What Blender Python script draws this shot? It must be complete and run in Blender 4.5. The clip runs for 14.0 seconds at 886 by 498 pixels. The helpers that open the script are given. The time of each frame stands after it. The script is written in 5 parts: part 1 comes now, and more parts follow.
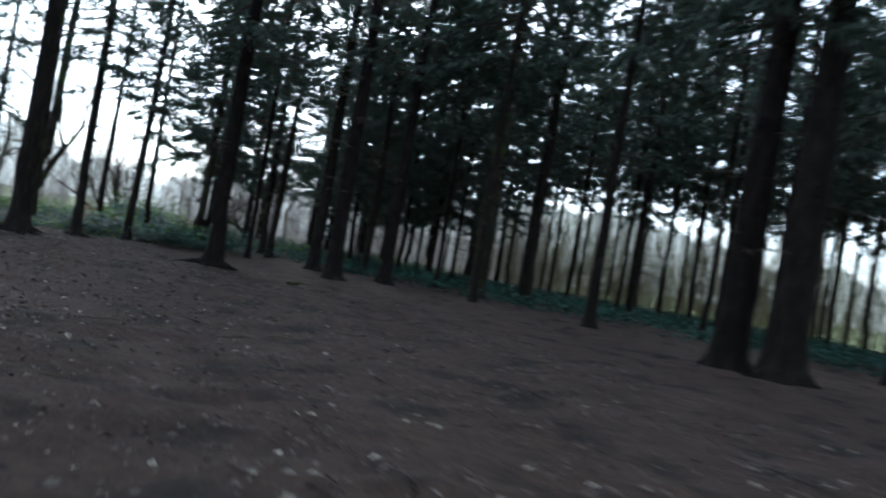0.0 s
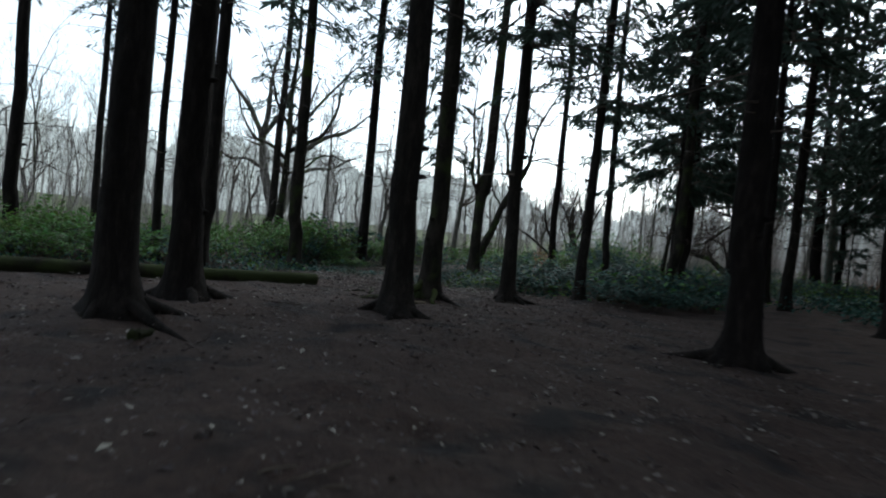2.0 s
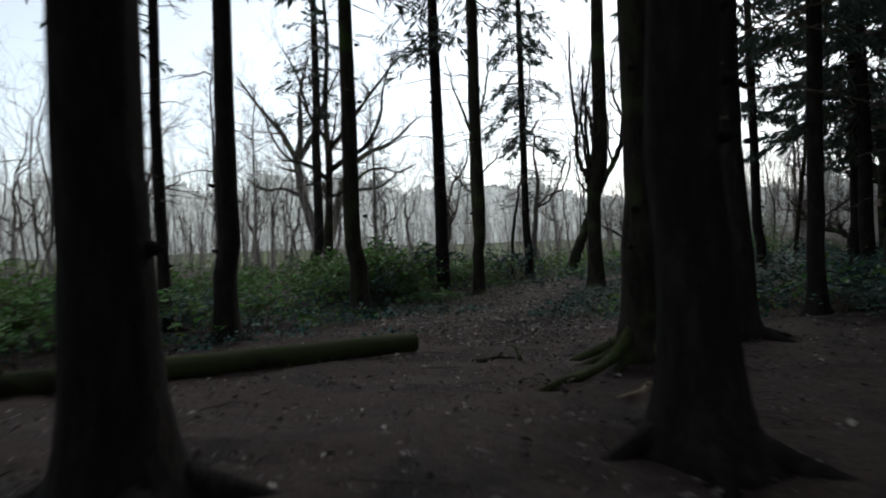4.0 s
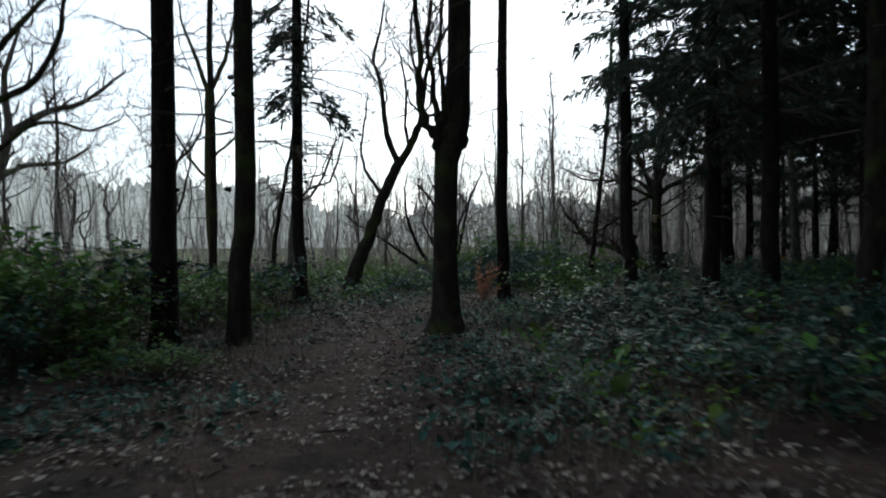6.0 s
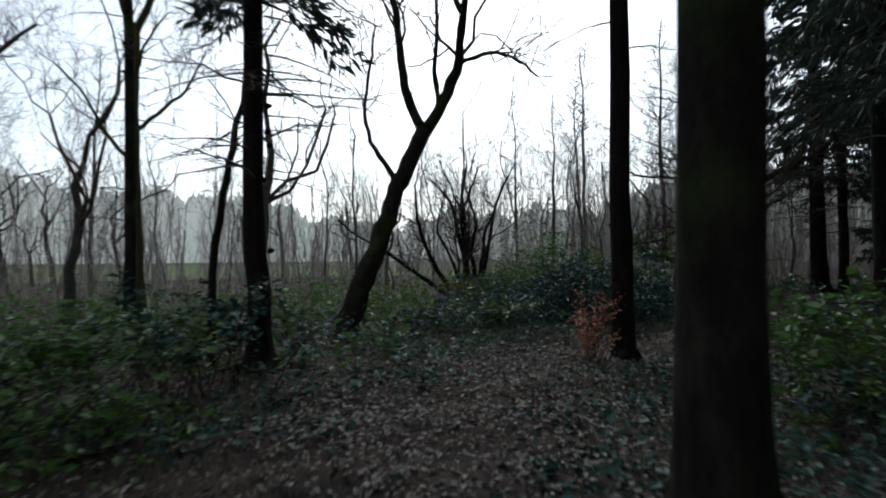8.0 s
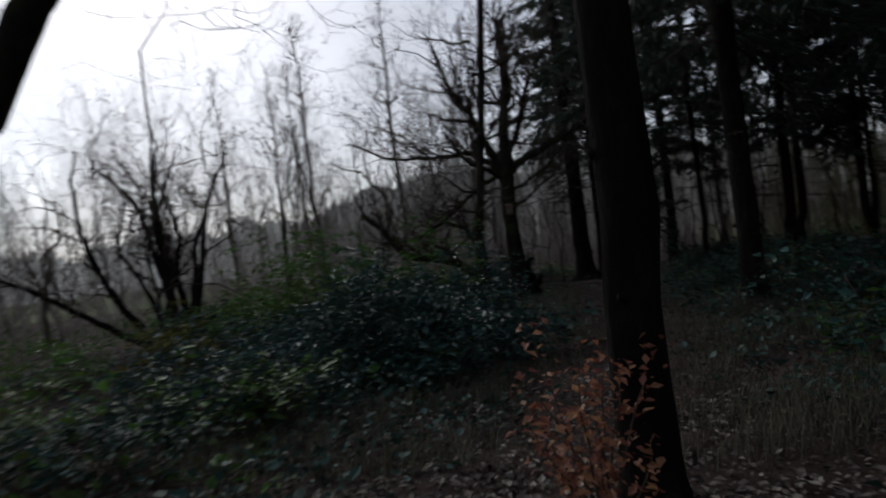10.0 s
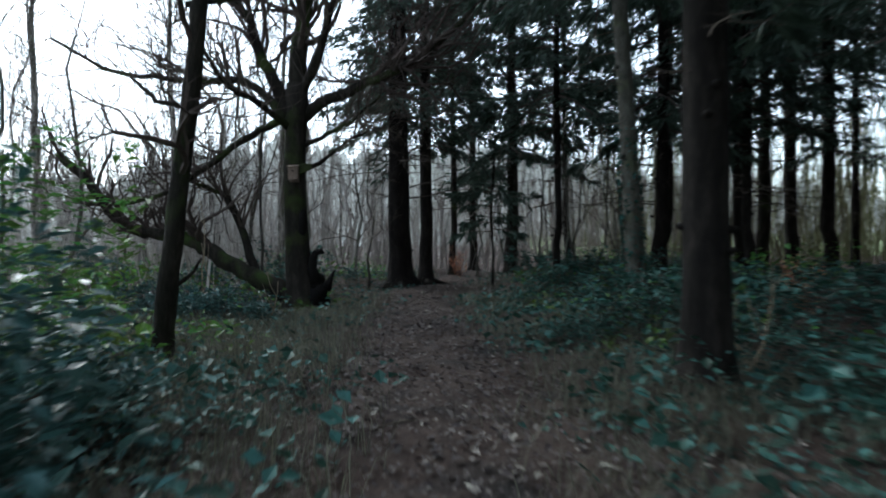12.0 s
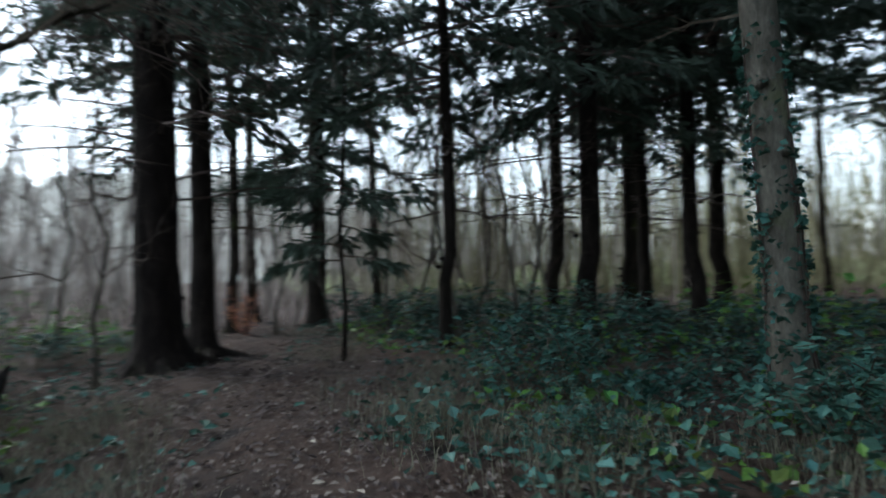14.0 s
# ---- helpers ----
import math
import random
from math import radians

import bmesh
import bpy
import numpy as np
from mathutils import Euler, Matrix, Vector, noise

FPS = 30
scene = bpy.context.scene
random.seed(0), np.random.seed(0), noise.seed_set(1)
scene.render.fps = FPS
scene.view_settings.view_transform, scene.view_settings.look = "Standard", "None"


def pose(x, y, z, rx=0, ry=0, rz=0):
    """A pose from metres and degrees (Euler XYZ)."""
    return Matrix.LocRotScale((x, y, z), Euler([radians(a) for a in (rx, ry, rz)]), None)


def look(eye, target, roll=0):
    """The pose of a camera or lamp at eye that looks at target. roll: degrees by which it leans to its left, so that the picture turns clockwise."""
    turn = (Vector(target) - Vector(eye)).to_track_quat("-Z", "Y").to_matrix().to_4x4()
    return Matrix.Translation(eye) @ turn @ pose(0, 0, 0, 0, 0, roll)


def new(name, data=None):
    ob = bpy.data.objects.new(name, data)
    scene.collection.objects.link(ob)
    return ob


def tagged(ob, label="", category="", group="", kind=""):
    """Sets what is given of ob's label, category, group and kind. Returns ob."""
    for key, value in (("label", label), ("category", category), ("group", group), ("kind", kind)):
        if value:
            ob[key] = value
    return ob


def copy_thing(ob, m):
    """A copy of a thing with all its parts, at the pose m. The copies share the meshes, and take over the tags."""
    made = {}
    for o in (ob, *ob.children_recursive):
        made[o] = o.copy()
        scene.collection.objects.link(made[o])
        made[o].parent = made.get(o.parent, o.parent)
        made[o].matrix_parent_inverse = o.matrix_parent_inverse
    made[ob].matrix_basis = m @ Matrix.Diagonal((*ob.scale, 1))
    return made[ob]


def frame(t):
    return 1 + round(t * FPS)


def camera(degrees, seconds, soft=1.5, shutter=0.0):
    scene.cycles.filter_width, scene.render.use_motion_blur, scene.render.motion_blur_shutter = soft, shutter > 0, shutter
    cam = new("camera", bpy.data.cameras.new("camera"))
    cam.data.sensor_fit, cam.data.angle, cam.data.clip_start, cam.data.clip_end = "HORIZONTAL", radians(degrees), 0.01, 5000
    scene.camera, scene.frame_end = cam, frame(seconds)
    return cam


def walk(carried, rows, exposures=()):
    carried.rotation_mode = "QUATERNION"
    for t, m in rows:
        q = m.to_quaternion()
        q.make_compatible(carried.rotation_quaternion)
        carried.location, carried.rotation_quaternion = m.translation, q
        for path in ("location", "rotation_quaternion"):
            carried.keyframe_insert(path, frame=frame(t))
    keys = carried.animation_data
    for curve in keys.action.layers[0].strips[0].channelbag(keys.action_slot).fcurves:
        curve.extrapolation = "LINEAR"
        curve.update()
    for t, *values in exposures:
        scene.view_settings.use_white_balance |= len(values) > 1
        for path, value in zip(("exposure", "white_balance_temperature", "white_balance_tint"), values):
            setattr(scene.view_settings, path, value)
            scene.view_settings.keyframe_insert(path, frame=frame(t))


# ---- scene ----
cam = camera(66.8, 14.0, soft=1.9, shutter=0.45)
EXPOSURES = [(0, 1.7, 5550, 2), (0.5, 1.2, 5600, 1), (1.0, 0.9, 5600, 0), (1.5, 0.75, 5700, 1), (2.2, 0.7, 5850, 1), (4.3, 0.25, 6200, 6), (5.5, 0.1, 6100, 4), (7.0, 0.45, 5950, 3), (7.2, 0.4, 5950, 3), (9.3, -0.6, 6200, 11), (10.0, -0.75, 6200, 12), (10.5, -0.75, 6200, 12), (11.0, -0.4, 6100, 9), (11.5, 0.85, 5700, 2), (12.0, 1.5, 5650, 0), (13.0, 2.0, 5750, 1), (13.5, 1.98, 5800, 2), (14.0, 1.92, 5850, 3)]   # (second, stops, white balance, tint)
PATH = [
    (0, (29.83, -7.15, 1.003), (29.063, -5.303, 1.04), 9.7),
    (0.5, (28.153, -5.08, 0.873), (27.079, -3.393, 0.91), 9.2),
    (1, (26.706, -3.476, 0.837), (25.305, -2.05, 0.887), 6.4),
    (1.5, (25.247, -2.283, 0.958), (23.624, -1.115, 0.944), 6.4),
    (2, (23.949, -1.547, 1.139), (22.217, -0.548, 1.092), 5.5),
    (2.2, (23.421, -1.325, 1.188), (21.686, -0.332, 1.112), 4.4),
    (3.25, (20.95, -0.66, 1.12), (19.13, 0.169, 1.089), -0.2),
    (4.3, (18.023, -0.009, 1.043), (16.278, 0.969, 1.056), -4.9),
    (4.5, (17.235, 0.246, 0.989), (15.58, 1.369, 1.007), -5.8),
    (5, (15.616, 0.708, 1.041), (14.188, 2.107, 1.093), -5.0),
    (5.5, (14.251, 1.493, 1.068), (12.922, 2.987, 1.105), -3.1),
    (6, (13.071, 2.505, 1.083), (11.768, 4.022, 1.083), -0.4),
    (6.5, (11.802, 3.5, 1.122), (10.491, 5.01, 1.147), 3.9),
    (7, (10.628, 4.382, 1.07), (9.285, 5.863, 1.143), 1.2),
    (7.2, (10.134, 4.805, 1.074), (8.786, 6.281, 1.136), 0.4),
    (8.25, (7.76, 7.14, 1.21), (6.529, 8.716, 1.245), -0.7),
    (9.3, (5.894, 9.367, 1.346), (4.993, 11.152, 1.353), -1.8),
    (9.5, (5.591, 9.739, 1.326), (4.774, 11.565, 1.315), -2.7),
    (10, (4.864, 10.936, 1.22), (4.336, 12.865, 1.241), -6.8),
    (10.5, (4.401, 12.093, 1.145), (4.256, 14.088, 1.114), -8.7),
    (11, (4.201, 13.504, 1.092), (4.405, 15.493, 1.045), -3.8),
    (11.5, (4.435, 15.057, 1.091), (4.619, 17.048, 1.033), -0.0),
    (12, (4.804, 16.811, 1.082), (4.765, 18.81, 1.051), -0.5),
    (12.5, (4.641, 18.759, 1.105), (4.54, 20.756, 1.062), -0.4),
    (13, (4.779, 20.559, 1.078), (4.663, 22.555, 1.094), -1.3),
    (13.5, (4.501, 22.151, 1.147), (4.64, 24.146, 1.185), -2.0),
    (14, (3.616, 23.552, 1.089), (4.373, 25.403, 1.15), -1.4),
]
walk(cam, [(t, look(eye, target, roll)) for t, eye, target, roll in PATH], EXPOSURES)

# ---------------- light ----------------
SUN_AZ, SUN_EL = 128.0, 34.0      # degrees: azimuth counted from +x towards +y
world = bpy.data.worlds.new("sky")
scene.world = world
world.use_nodes = True
wn = world.node_tree
sky = wn.nodes.new("ShaderNodeTexSky")
sky.sky_type = "NISHITA"
sky.sun_disc = False
sky.sun_elevation = radians(SUN_EL)
sky.sun_rotation = radians(90.0 - SUN_AZ)
sky.air_density, sky.dust_density, sky.ozone_density = 1.0, 1.0, 1.5
pale = wn.nodes.new("ShaderNodeHueSaturation")
pale.inputs["Saturation"].default_value = 0.36
wn.links.new(sky.outputs["Color"], pale.inputs["Color"])
wn.links.new(pale.outputs["Color"], wn.nodes["Background"].inputs["Color"])
wn.nodes["Background"].inputs["Strength"].default_value = 0.15
sun_data = bpy.data.lights.new("sun", "SUN")
sun_data.energy, sun_data.angle, sun_data.color = 0.8, radians(12), (1.0, 0.94, 0.86)
sun = new("sun", sun_data)
sun.matrix_world = look((0, 0, 0), (-math.cos(radians(SUN_AZ)) * math.cos(radians(SUN_EL)), -math.sin(radians(SUN_AZ)) * math.cos(radians(SUN_EL)), -math.sin(radians(SUN_EL))))


# ---------------- materials ----------------
def mat(name, cols, scale=8.0, rough=0.9, bump=0.4, stretch=(1, 1, 1), fine=60.0, spread=0.12, by_object=0.0, by_island=0.0, spec=0.3, trans=0.0, moss=None, bumpdist=0.02):
    """Node material: colours mixed by two sizes of noise, fine relief, and variation by object or by piece."""
    m = bpy.data.materials.new(name)
    m.use_nodes = True
    nt = m.node_tree
    b = nt.nodes["Principled BSDF"]
    b.inputs["Roughness"].default_value = rough
    b.inputs["Specular IOR Level"].default_value = spec
    tc = nt.nodes.new("ShaderNodeTexCoord")
    mp = nt.nodes.new("ShaderNodeMapping")
    mp.inputs["Scale"].default_value = stretch
    nt.links.new(tc.outputs["Object"], mp.inputs["Vector"])
    n1 = nt.nodes.new("ShaderNodeTexNoise")
    n1.inputs["Scale"].default_value, n1.inputs["Detail"].default_value, n1.inputs["Roughness"].default_value = scale, 6.0, 0.65
    nt.links.new(mp.outputs["Vector"], n1.inputs["Vector"])
    n2 = nt.nodes.new("ShaderNodeTexNoise")
    n2.inputs["Scale"].default_value, n2.inputs["Detail"].default_value, n2.inputs["Roughness"].default_value = fine, 7.0, 0.7
    nt.links.new(mp.outputs["Vector"], n2.inputs["Vector"])
    ramp = nt.nodes.new("ShaderNodeValToRGB")
    el = ramp.color_ramp.elements
    for i, c in enumerate(cols):
        p = 0.5 if len(cols) == 1 else 0.5 + (i / (len(cols) - 1) - 0.5) * 2 * (0.5 - spread - 0.1)
        if i < 2:
            el[i].position, el[i].color = p, (*c, 1)
        else:
            el.new(p).color = (*c, 1)
    nt.links.new(n1.outputs["Fac"], ramp.inputs["Fac"])
    out = ramp.outputs["Color"]
    mul = nt.nodes.new("ShaderNodeMix")
    mul.data_type, mul.blend_type = "RGBA", "MULTIPLY"
    mul.inputs["Factor"].default_value = 0.7
    rr = nt.nodes.new("ShaderNodeMapRange")
    rr.inputs["From Min"].default_value, rr.inputs["From Max"].default_value = 0.3, 0.7
    rr.inputs["To Min"].default_value, rr.inputs["To Max"].default_value = 0.55, 1.3
    nt.links.new(n2.outputs["Fac"], rr.inputs["Value"])
    nt.links.new(out, mul.inputs["A"])
    nt.links.new(rr.outputs["Result"], mul.inputs["B"])
    out = mul.outputs["Result"]
    if moss:
        n3 = nt.nodes.new("ShaderNodeTexNoise")
        n3.inputs["Scale"].default_value, n3.inputs["Detail"].default_value = 1.7, 5.0
        nt.links.new(tc.outputs["Object"], n3.inputs["Vector"])
        r3 = nt.nodes.new("ShaderNodeMapRange")
        r3.inputs["From Min"].default_value, r3.inputs["From Max"].default_value = moss[1], moss[1] + 0.15
        nt.links.new(n3.outputs["Fac"], r3.inputs["Value"])
        mm = nt.nodes.new("ShaderNodeMix")
        mm.data_type = "RGBA"
        mm.inputs["B"].default_value = (*moss[0], 1)
        nt.links.new(r3.outputs["Result"], mm.inputs["Factor"])
        nt.links.new(out, mm.inputs["A"])
        out = mm.outputs["Result"]
    if by_object or by_island:
        src = nt.nodes.new("ShaderNodeObjectInfo" if by_object else "ShaderNodeNewGeometry").outputs["Random" if by_object else "Random Per Island"]
        amount = by_object or by_island
        hs = nt.nodes.new("ShaderNodeHueSaturation")
        r4 = nt.nodes.new("ShaderNodeMapRange")
        r4.inputs["To Min"].default_value, r4.inputs["To Max"].default_value = 1 - amount, 1 + amount
        nt.links.new(src, r4.inputs["Value"])
        nt.links.new(r4.outputs["Result"], hs.inputs["Value"])
        r5 = nt.nodes.new("ShaderNodeMapRange")
        r5.inputs["To Min"].default_value, r5.inputs["To Max"].default_value = 0.5 - 0.06 * amount, 0.5 + 0.06 * amount
        nt.links.new(src, r5.inputs["Value"])
        nt.links.new(r5.outputs["Result"], hs.inputs["Hue"])
        nt.links.new(out, hs.inputs["Color"])
        out = hs.outputs["Color"]
    nt.links.new(out, b.inputs["Base Color"])
    if bump:
        bp = nt.nodes.new("ShaderNodeBump")
        bp.inputs["Strength"].default_value, bp.inputs["Distance"].default_value = bump, bumpdist
        nt.links.new(n2.outputs["Fac"], bp.inputs["Height"])
        nt.links.new(bp.outputs["Normal"], b.inputs["Normal"])
    if trans:
        tl = nt.nodes.new("ShaderNodeBsdfTranslucent")
        nt.links.new(out, tl.inputs["Color"])
        mx = nt.nodes.new("ShaderNodeMixShader")
        mx.inputs["Fac"].default_value = trans
        nt.links.new(b.outputs["BSDF"], mx.inputs[1])
        nt.links.new(tl.outputs["BSDF"], mx.inputs[2])
        nt.links.new(mx.outputs["Shader"], nt.nodes["Material Output"].inputs["Surface"])
    return m


M_BARK = mat("conifer_bark", [(0.008, 0.0068, 0.006), (0.02, 0.0162, 0.0138), (0.05, 0.04, 0.034)], 9, 0.95, 0.9, (1, 1, 0.28), 42, by_object=0.25, bumpdist=0.03, spec=0.12)
M_BARKM = mat("mossy_bark", [(0.011, 0.0095, 0.008), (0.03, 0.025, 0.02), (0.068, 0.057, 0.046)], 8, 0.95, 0.9, (1, 1, 0.3), 38, moss=((0.055, 0.075, 0.022), 0.52), by_object=0.2, bumpdist=0.03, spec=0.12)
M_BARKG = mat("grey_bark", [(0.038, 0.034, 0.03), (0.09, 0.08, 0.066), (0.16, 0.145, 0.12)], 10, 0.95, 0.7, (1, 1, 0.4), 45, moss=((0.10, 0.12, 0.045), 0.56), by_object=0.3, bumpdist=0.02)
M_TWIG = mat("twig_bark", [(0.06, 0.045, 0.035), (0.13, 0.10, 0.08)], 6, 0.95, 0.2, by_object=0.3)
# scrub paler than its twigs: distance haze is put into the base colour
M_SCRUB = mat("haze_pale_scrub", [(0.26, 0.225, 0.20), (0.40, 0.355, 0.32), (0.52, 0.48, 0.44)], 0.25, 0.95, 0, by_island=0.45, spec=0.1)
M_NEEDLE = mat("conifer_needles", [(0.034, 0.052, 0.038), (0.062, 0.09, 0.062)], 1.5, 0.6, 0, by_island=0.45, trans=0.2)
M_EVER = mat("evergreen_leaves", [(0.032, 0.078, 0.074), (0.065, 0.135, 0.11)], 1.2, 0.46, 0, by_island=0.55, spec=0.25, trans=0.12)
M_IVY = mat("ivy_leaves", [(0.022, 0.066, 0.052), (0.058, 0.135, 0.1)], 0.9, 0.58, 0, by_island=0.6, spec=0.2, trans=0.14)
M_BRAM = mat("bramble_leaves", [(0.05, 0.14, 0.038), (0.105, 0.2, 0.042), (0.18, 0.22, 0.045)], 0.8, 0.5, 0, by_island=0.5, spec=0.24, trans=0.32)
M_YEL = mat("yellowing_leaves", [(0.16, 0.15, 0.02), (0.22, 0.2, 0.035)], 1.3, 0.55, 0, by_island=0.4, trans=0.25)
M_BEECH = mat("dead_beech_leaves", [(0.40, 0.16, 0.09), (0.58, 0.30, 0.20)], 2.0, 0.6, 0, by_island=0.4, trans=0.3)
M_LITTER = mat("leaf_litter", [(0.066, 0.05, 0.046), (0.15, 0.122, 0.112)], 1.0, 0.75, 0, by_island=0.6, spec=0.2)
M_PALE = mat("pale_dead_leaves", [(0.20, 0.17, 0.14), (0.34, 0.30, 0.26)], 1.0, 0.7, 0, by_island=0.5, spec=0.2)
M_GRASS = mat("dry_grass", [(0.11, 0.11, 0.075), (0.21, 0.19, 0.15)], 1.0, 0.8, 0, by_island=0.5, trans=0.2, spec=0.1)
M_DEADWOOD = mat("log_bark", [(0.009, 0.008, 0.007), (0.026, 0.021, 0.017), (0.055, 0.045, 0.037)], 7, 0.95, 0.9, (1, 1, 1), 40, moss=((0.05, 0.06, 0.022), 0.35), bumpdist=0.02, spec=0.15)
M_MOSSROOT = mat("mossy_root", [(0.03, 0.026, 0.02), (0.06, 0.07, 0.025), (0.085, 0.1, 0.03)], 7, 0.95, 0.8, (1, 1, 1), 40, spec=0.1)
M_GREENBARK = mat("green_bark", [(0.035, 0.034, 0.014), (0.075, 0.078, 0.028), (0.11, 0.11, 0.045)], 5, 0.95, 0.6, (1, 1, 0.4), 40, spec=0.1)
M_OLIVE = mat("olive_scrub", [(0.16, 0.15, 0.09), (0.27, 0.26, 0.16)], 0.5, 0.95, 0, by_island=0.4, spec=0.1)
M_CUT = mat("cut_wood", [(0.22, 0.16, 0.10), (0.33, 0.25, 0.17)], 20, 0.85, 0.3)
M_STICK = mat("weathered_stick", [(0.20, 0.15, 0.10), (0.36, 0.29, 0.2)], 9, 0.85, 0.4, (1, 1, 1), 50)
M_BOX = mat("birdbox_wood", [(0.20, 0.14, 0.105), (0.30, 0.22, 0.17)], 9, 0.8, 0.3, (1, 1, 0.3), 40)
# near-black: the darkness inside hollows put into colour; also on the oak's stub
M_DARK = mat("hollow_black", [(0.008, 0.008, 0.008), (0.016, 0.013, 0.011)], 9, 0.9, 0.6, spec=0.1)


def ground_material():
    """Trodden soil with needle litter, greener away from the trodden way."""
    m = mat("forest_floor", [(0.032, 0.019, 0.014), (0.068, 0.043, 0.033), (0.105, 0.073, 0.057)], 1.6, 0.95, 1.0, (1, 1, 1), 14, spread=0.0, moss=((0.018, 0.014, 0.012), 0.53), bumpdist=0.07)
    return m


M_GROUND = ground_material()
M_FIELD = mat("far_grass", [(0.10, 0.13, 0.04), (0.16, 0.19, 0.07)], 0.3, 0.95, 0)
# backdrop wood: pale colour and a glow stand in for haze
M_FARWOOD_GLOW = mat("glowing_far_wood", [(0.30, 0.285, 0.26), (0.42, 0.41, 0.37), (0.47, 0.49, 0.40)], 0.12, 0.95, 0.8, (1, 1, 0.2), 1.1, bumpdist=0.6, spec=0.1)
M_HAZE_GLOW = M_FARWOOD_GLOW.copy()
M_HAZE_GLOW.name = "hazy_far_wood"
for m, colour, strength in ((M_FARWOOD_GLOW, (0.93, 0.95, 0.93, 1), 0.13), (M_HAZE_GLOW, (0.94, 0.97, 0.95, 1), 0.32)):      # haze painted on the distance as emission, brightest towards the sun
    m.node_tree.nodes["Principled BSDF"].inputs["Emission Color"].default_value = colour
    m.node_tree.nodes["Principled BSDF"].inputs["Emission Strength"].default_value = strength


# ---------------- mesh tools ----------------
class Geo:
    """Collects vertices and faces of one mesh."""

    def __init__(self):
        self.v, self.f, self.n = [], [], 0

    def add(self, v, f):
        v = np.asarray(v, float).reshape(-1, 3)
        self.v.append(v)
        self.f.extend([tuple(int(i) + self.n for i in q) for q in f])
        self.n += len(v)

    def mesh(self, name, material, smooth=True):
        me = bpy.data.meshes.new(name)
        me.from_pydata(np.concatenate(self.v).tolist() if self.v else [], [], self.f)
        me.materials.append(material)
        if smooth:
            me.polygons.foreach_set("use_smooth", [True] * len(me.polygons))
        me.update()
        return me


def part(name, geo, material, parent=None, label="", smooth=True, kind=""):
    ob = new(name, geo.mesh(name, material, smooth) if isinstance(geo, Geo) else geo)
    ob.parent = parent
    return tagged(ob, label, kind=kind)


def thing(name, label, category, group="", at=(0, 0, 0), turn=0.0, kind=""):
    ob = new(name)
    ob.empty_display_size = 0.2
    ob.matrix_world = pose(*at, 0, 0, turn)
    return tagged(ob, label, category, group, kind)


def tube(geo, pts, rad, sides=8, cap=True, rough=0.0, rng=None):
    """A swept, tapering round stem through the points."""
    pts = np.asarray(pts, float)
    n = len(pts)
    rad = np.asarray(rad, float) * np.ones(n)
    tan = np.gradient(pts, axis=0)
    tan /= np.linalg.norm(tan, axis=1)[:, None] + 1e-9
    ref = np.array([1.0, 0, 0]) if abs(tan[0][0]) < 0.8 else np.array([0, 1.0, 0])
    ang = np.arange(sides) * 2 * math.pi / sides
    v = []
    u = np.cross(tan[0], ref)
    for i in range(n):
        u = u - tan[i] * (u @ tan[i])
        u /= np.linalg.norm(u) + 1e-9
        w = np.cross(tan[i], u)
        r = rad[i] * (1 + (rough * rng.standard_normal(sides) if rough else 0))
        v.append(pts[i] + (np.cos(ang) * r)[:, None] * u + (np.sin(ang) * r)[:, None] * w)
    f = [(i * sides + k, i * sides + (k + 1) % sides, (i + 1) * sides + (k + 1) % sides, (i + 1) * sides + k) for i in range(n - 1) for k in range(sides)]
    if cap:
        f.append(tuple(range(sides))[::-1])
        f.append(tuple((n - 1) * sides + k for k in range(sides)))
    geo.add(np.concatenate(v), f)


def leaves(geo, pos, size, rng, flat=0.5, aspect=0.55, up=None, spread=0.35):
    """Folded pointed leaves at the places; flat: 1 lies level, 0 turns every way."""
    n = len(pos)
    if n == 0:
        return
    pos = np.asarray(pos, float)
    s = size * (1 + spread * rng.standard_normal(n)).clip(0.4, 2.0)
    a = rng.uniform(0, 2 * math.pi, n)
    tilt = rng.normal(0, 1, (n, 2)) * (1 - flat) * 0.9
    d = np.stack([np.cos(a), np.sin(a), tilt[:, 0]], 1)
    d /= np.linalg.norm(d, axis=1)[:, None]
    w = np.stack([-np.sin(a), np.cos(a), tilt[:, 1]], 1)
    w -= d * (d * w).sum(1)[:, None]
    w /= np.linalg.norm(w, axis=1)[:, None]
    nn = np.cross(d, w)
    s = s[:, None]
    fold = rng.uniform(0.05, 0.2, (n, 1))
    v = np.stack([pos - d * s * 0.5, pos - d * s * 0.02 + w * s * aspect * 0.5 + nn * s * fold, pos + d * s * 0.5, pos - d * s * 0.02 - w * s * aspect * 0.5 + nn * s * fold], 1).reshape(-1, 3)
    b = np.arange(n) * 4
    f = np.concatenate([np.stack([b, b + 2, b + 1], 1), np.stack([b, b + 3, b + 2], 1)]).tolist()
    geo.add(v, f)


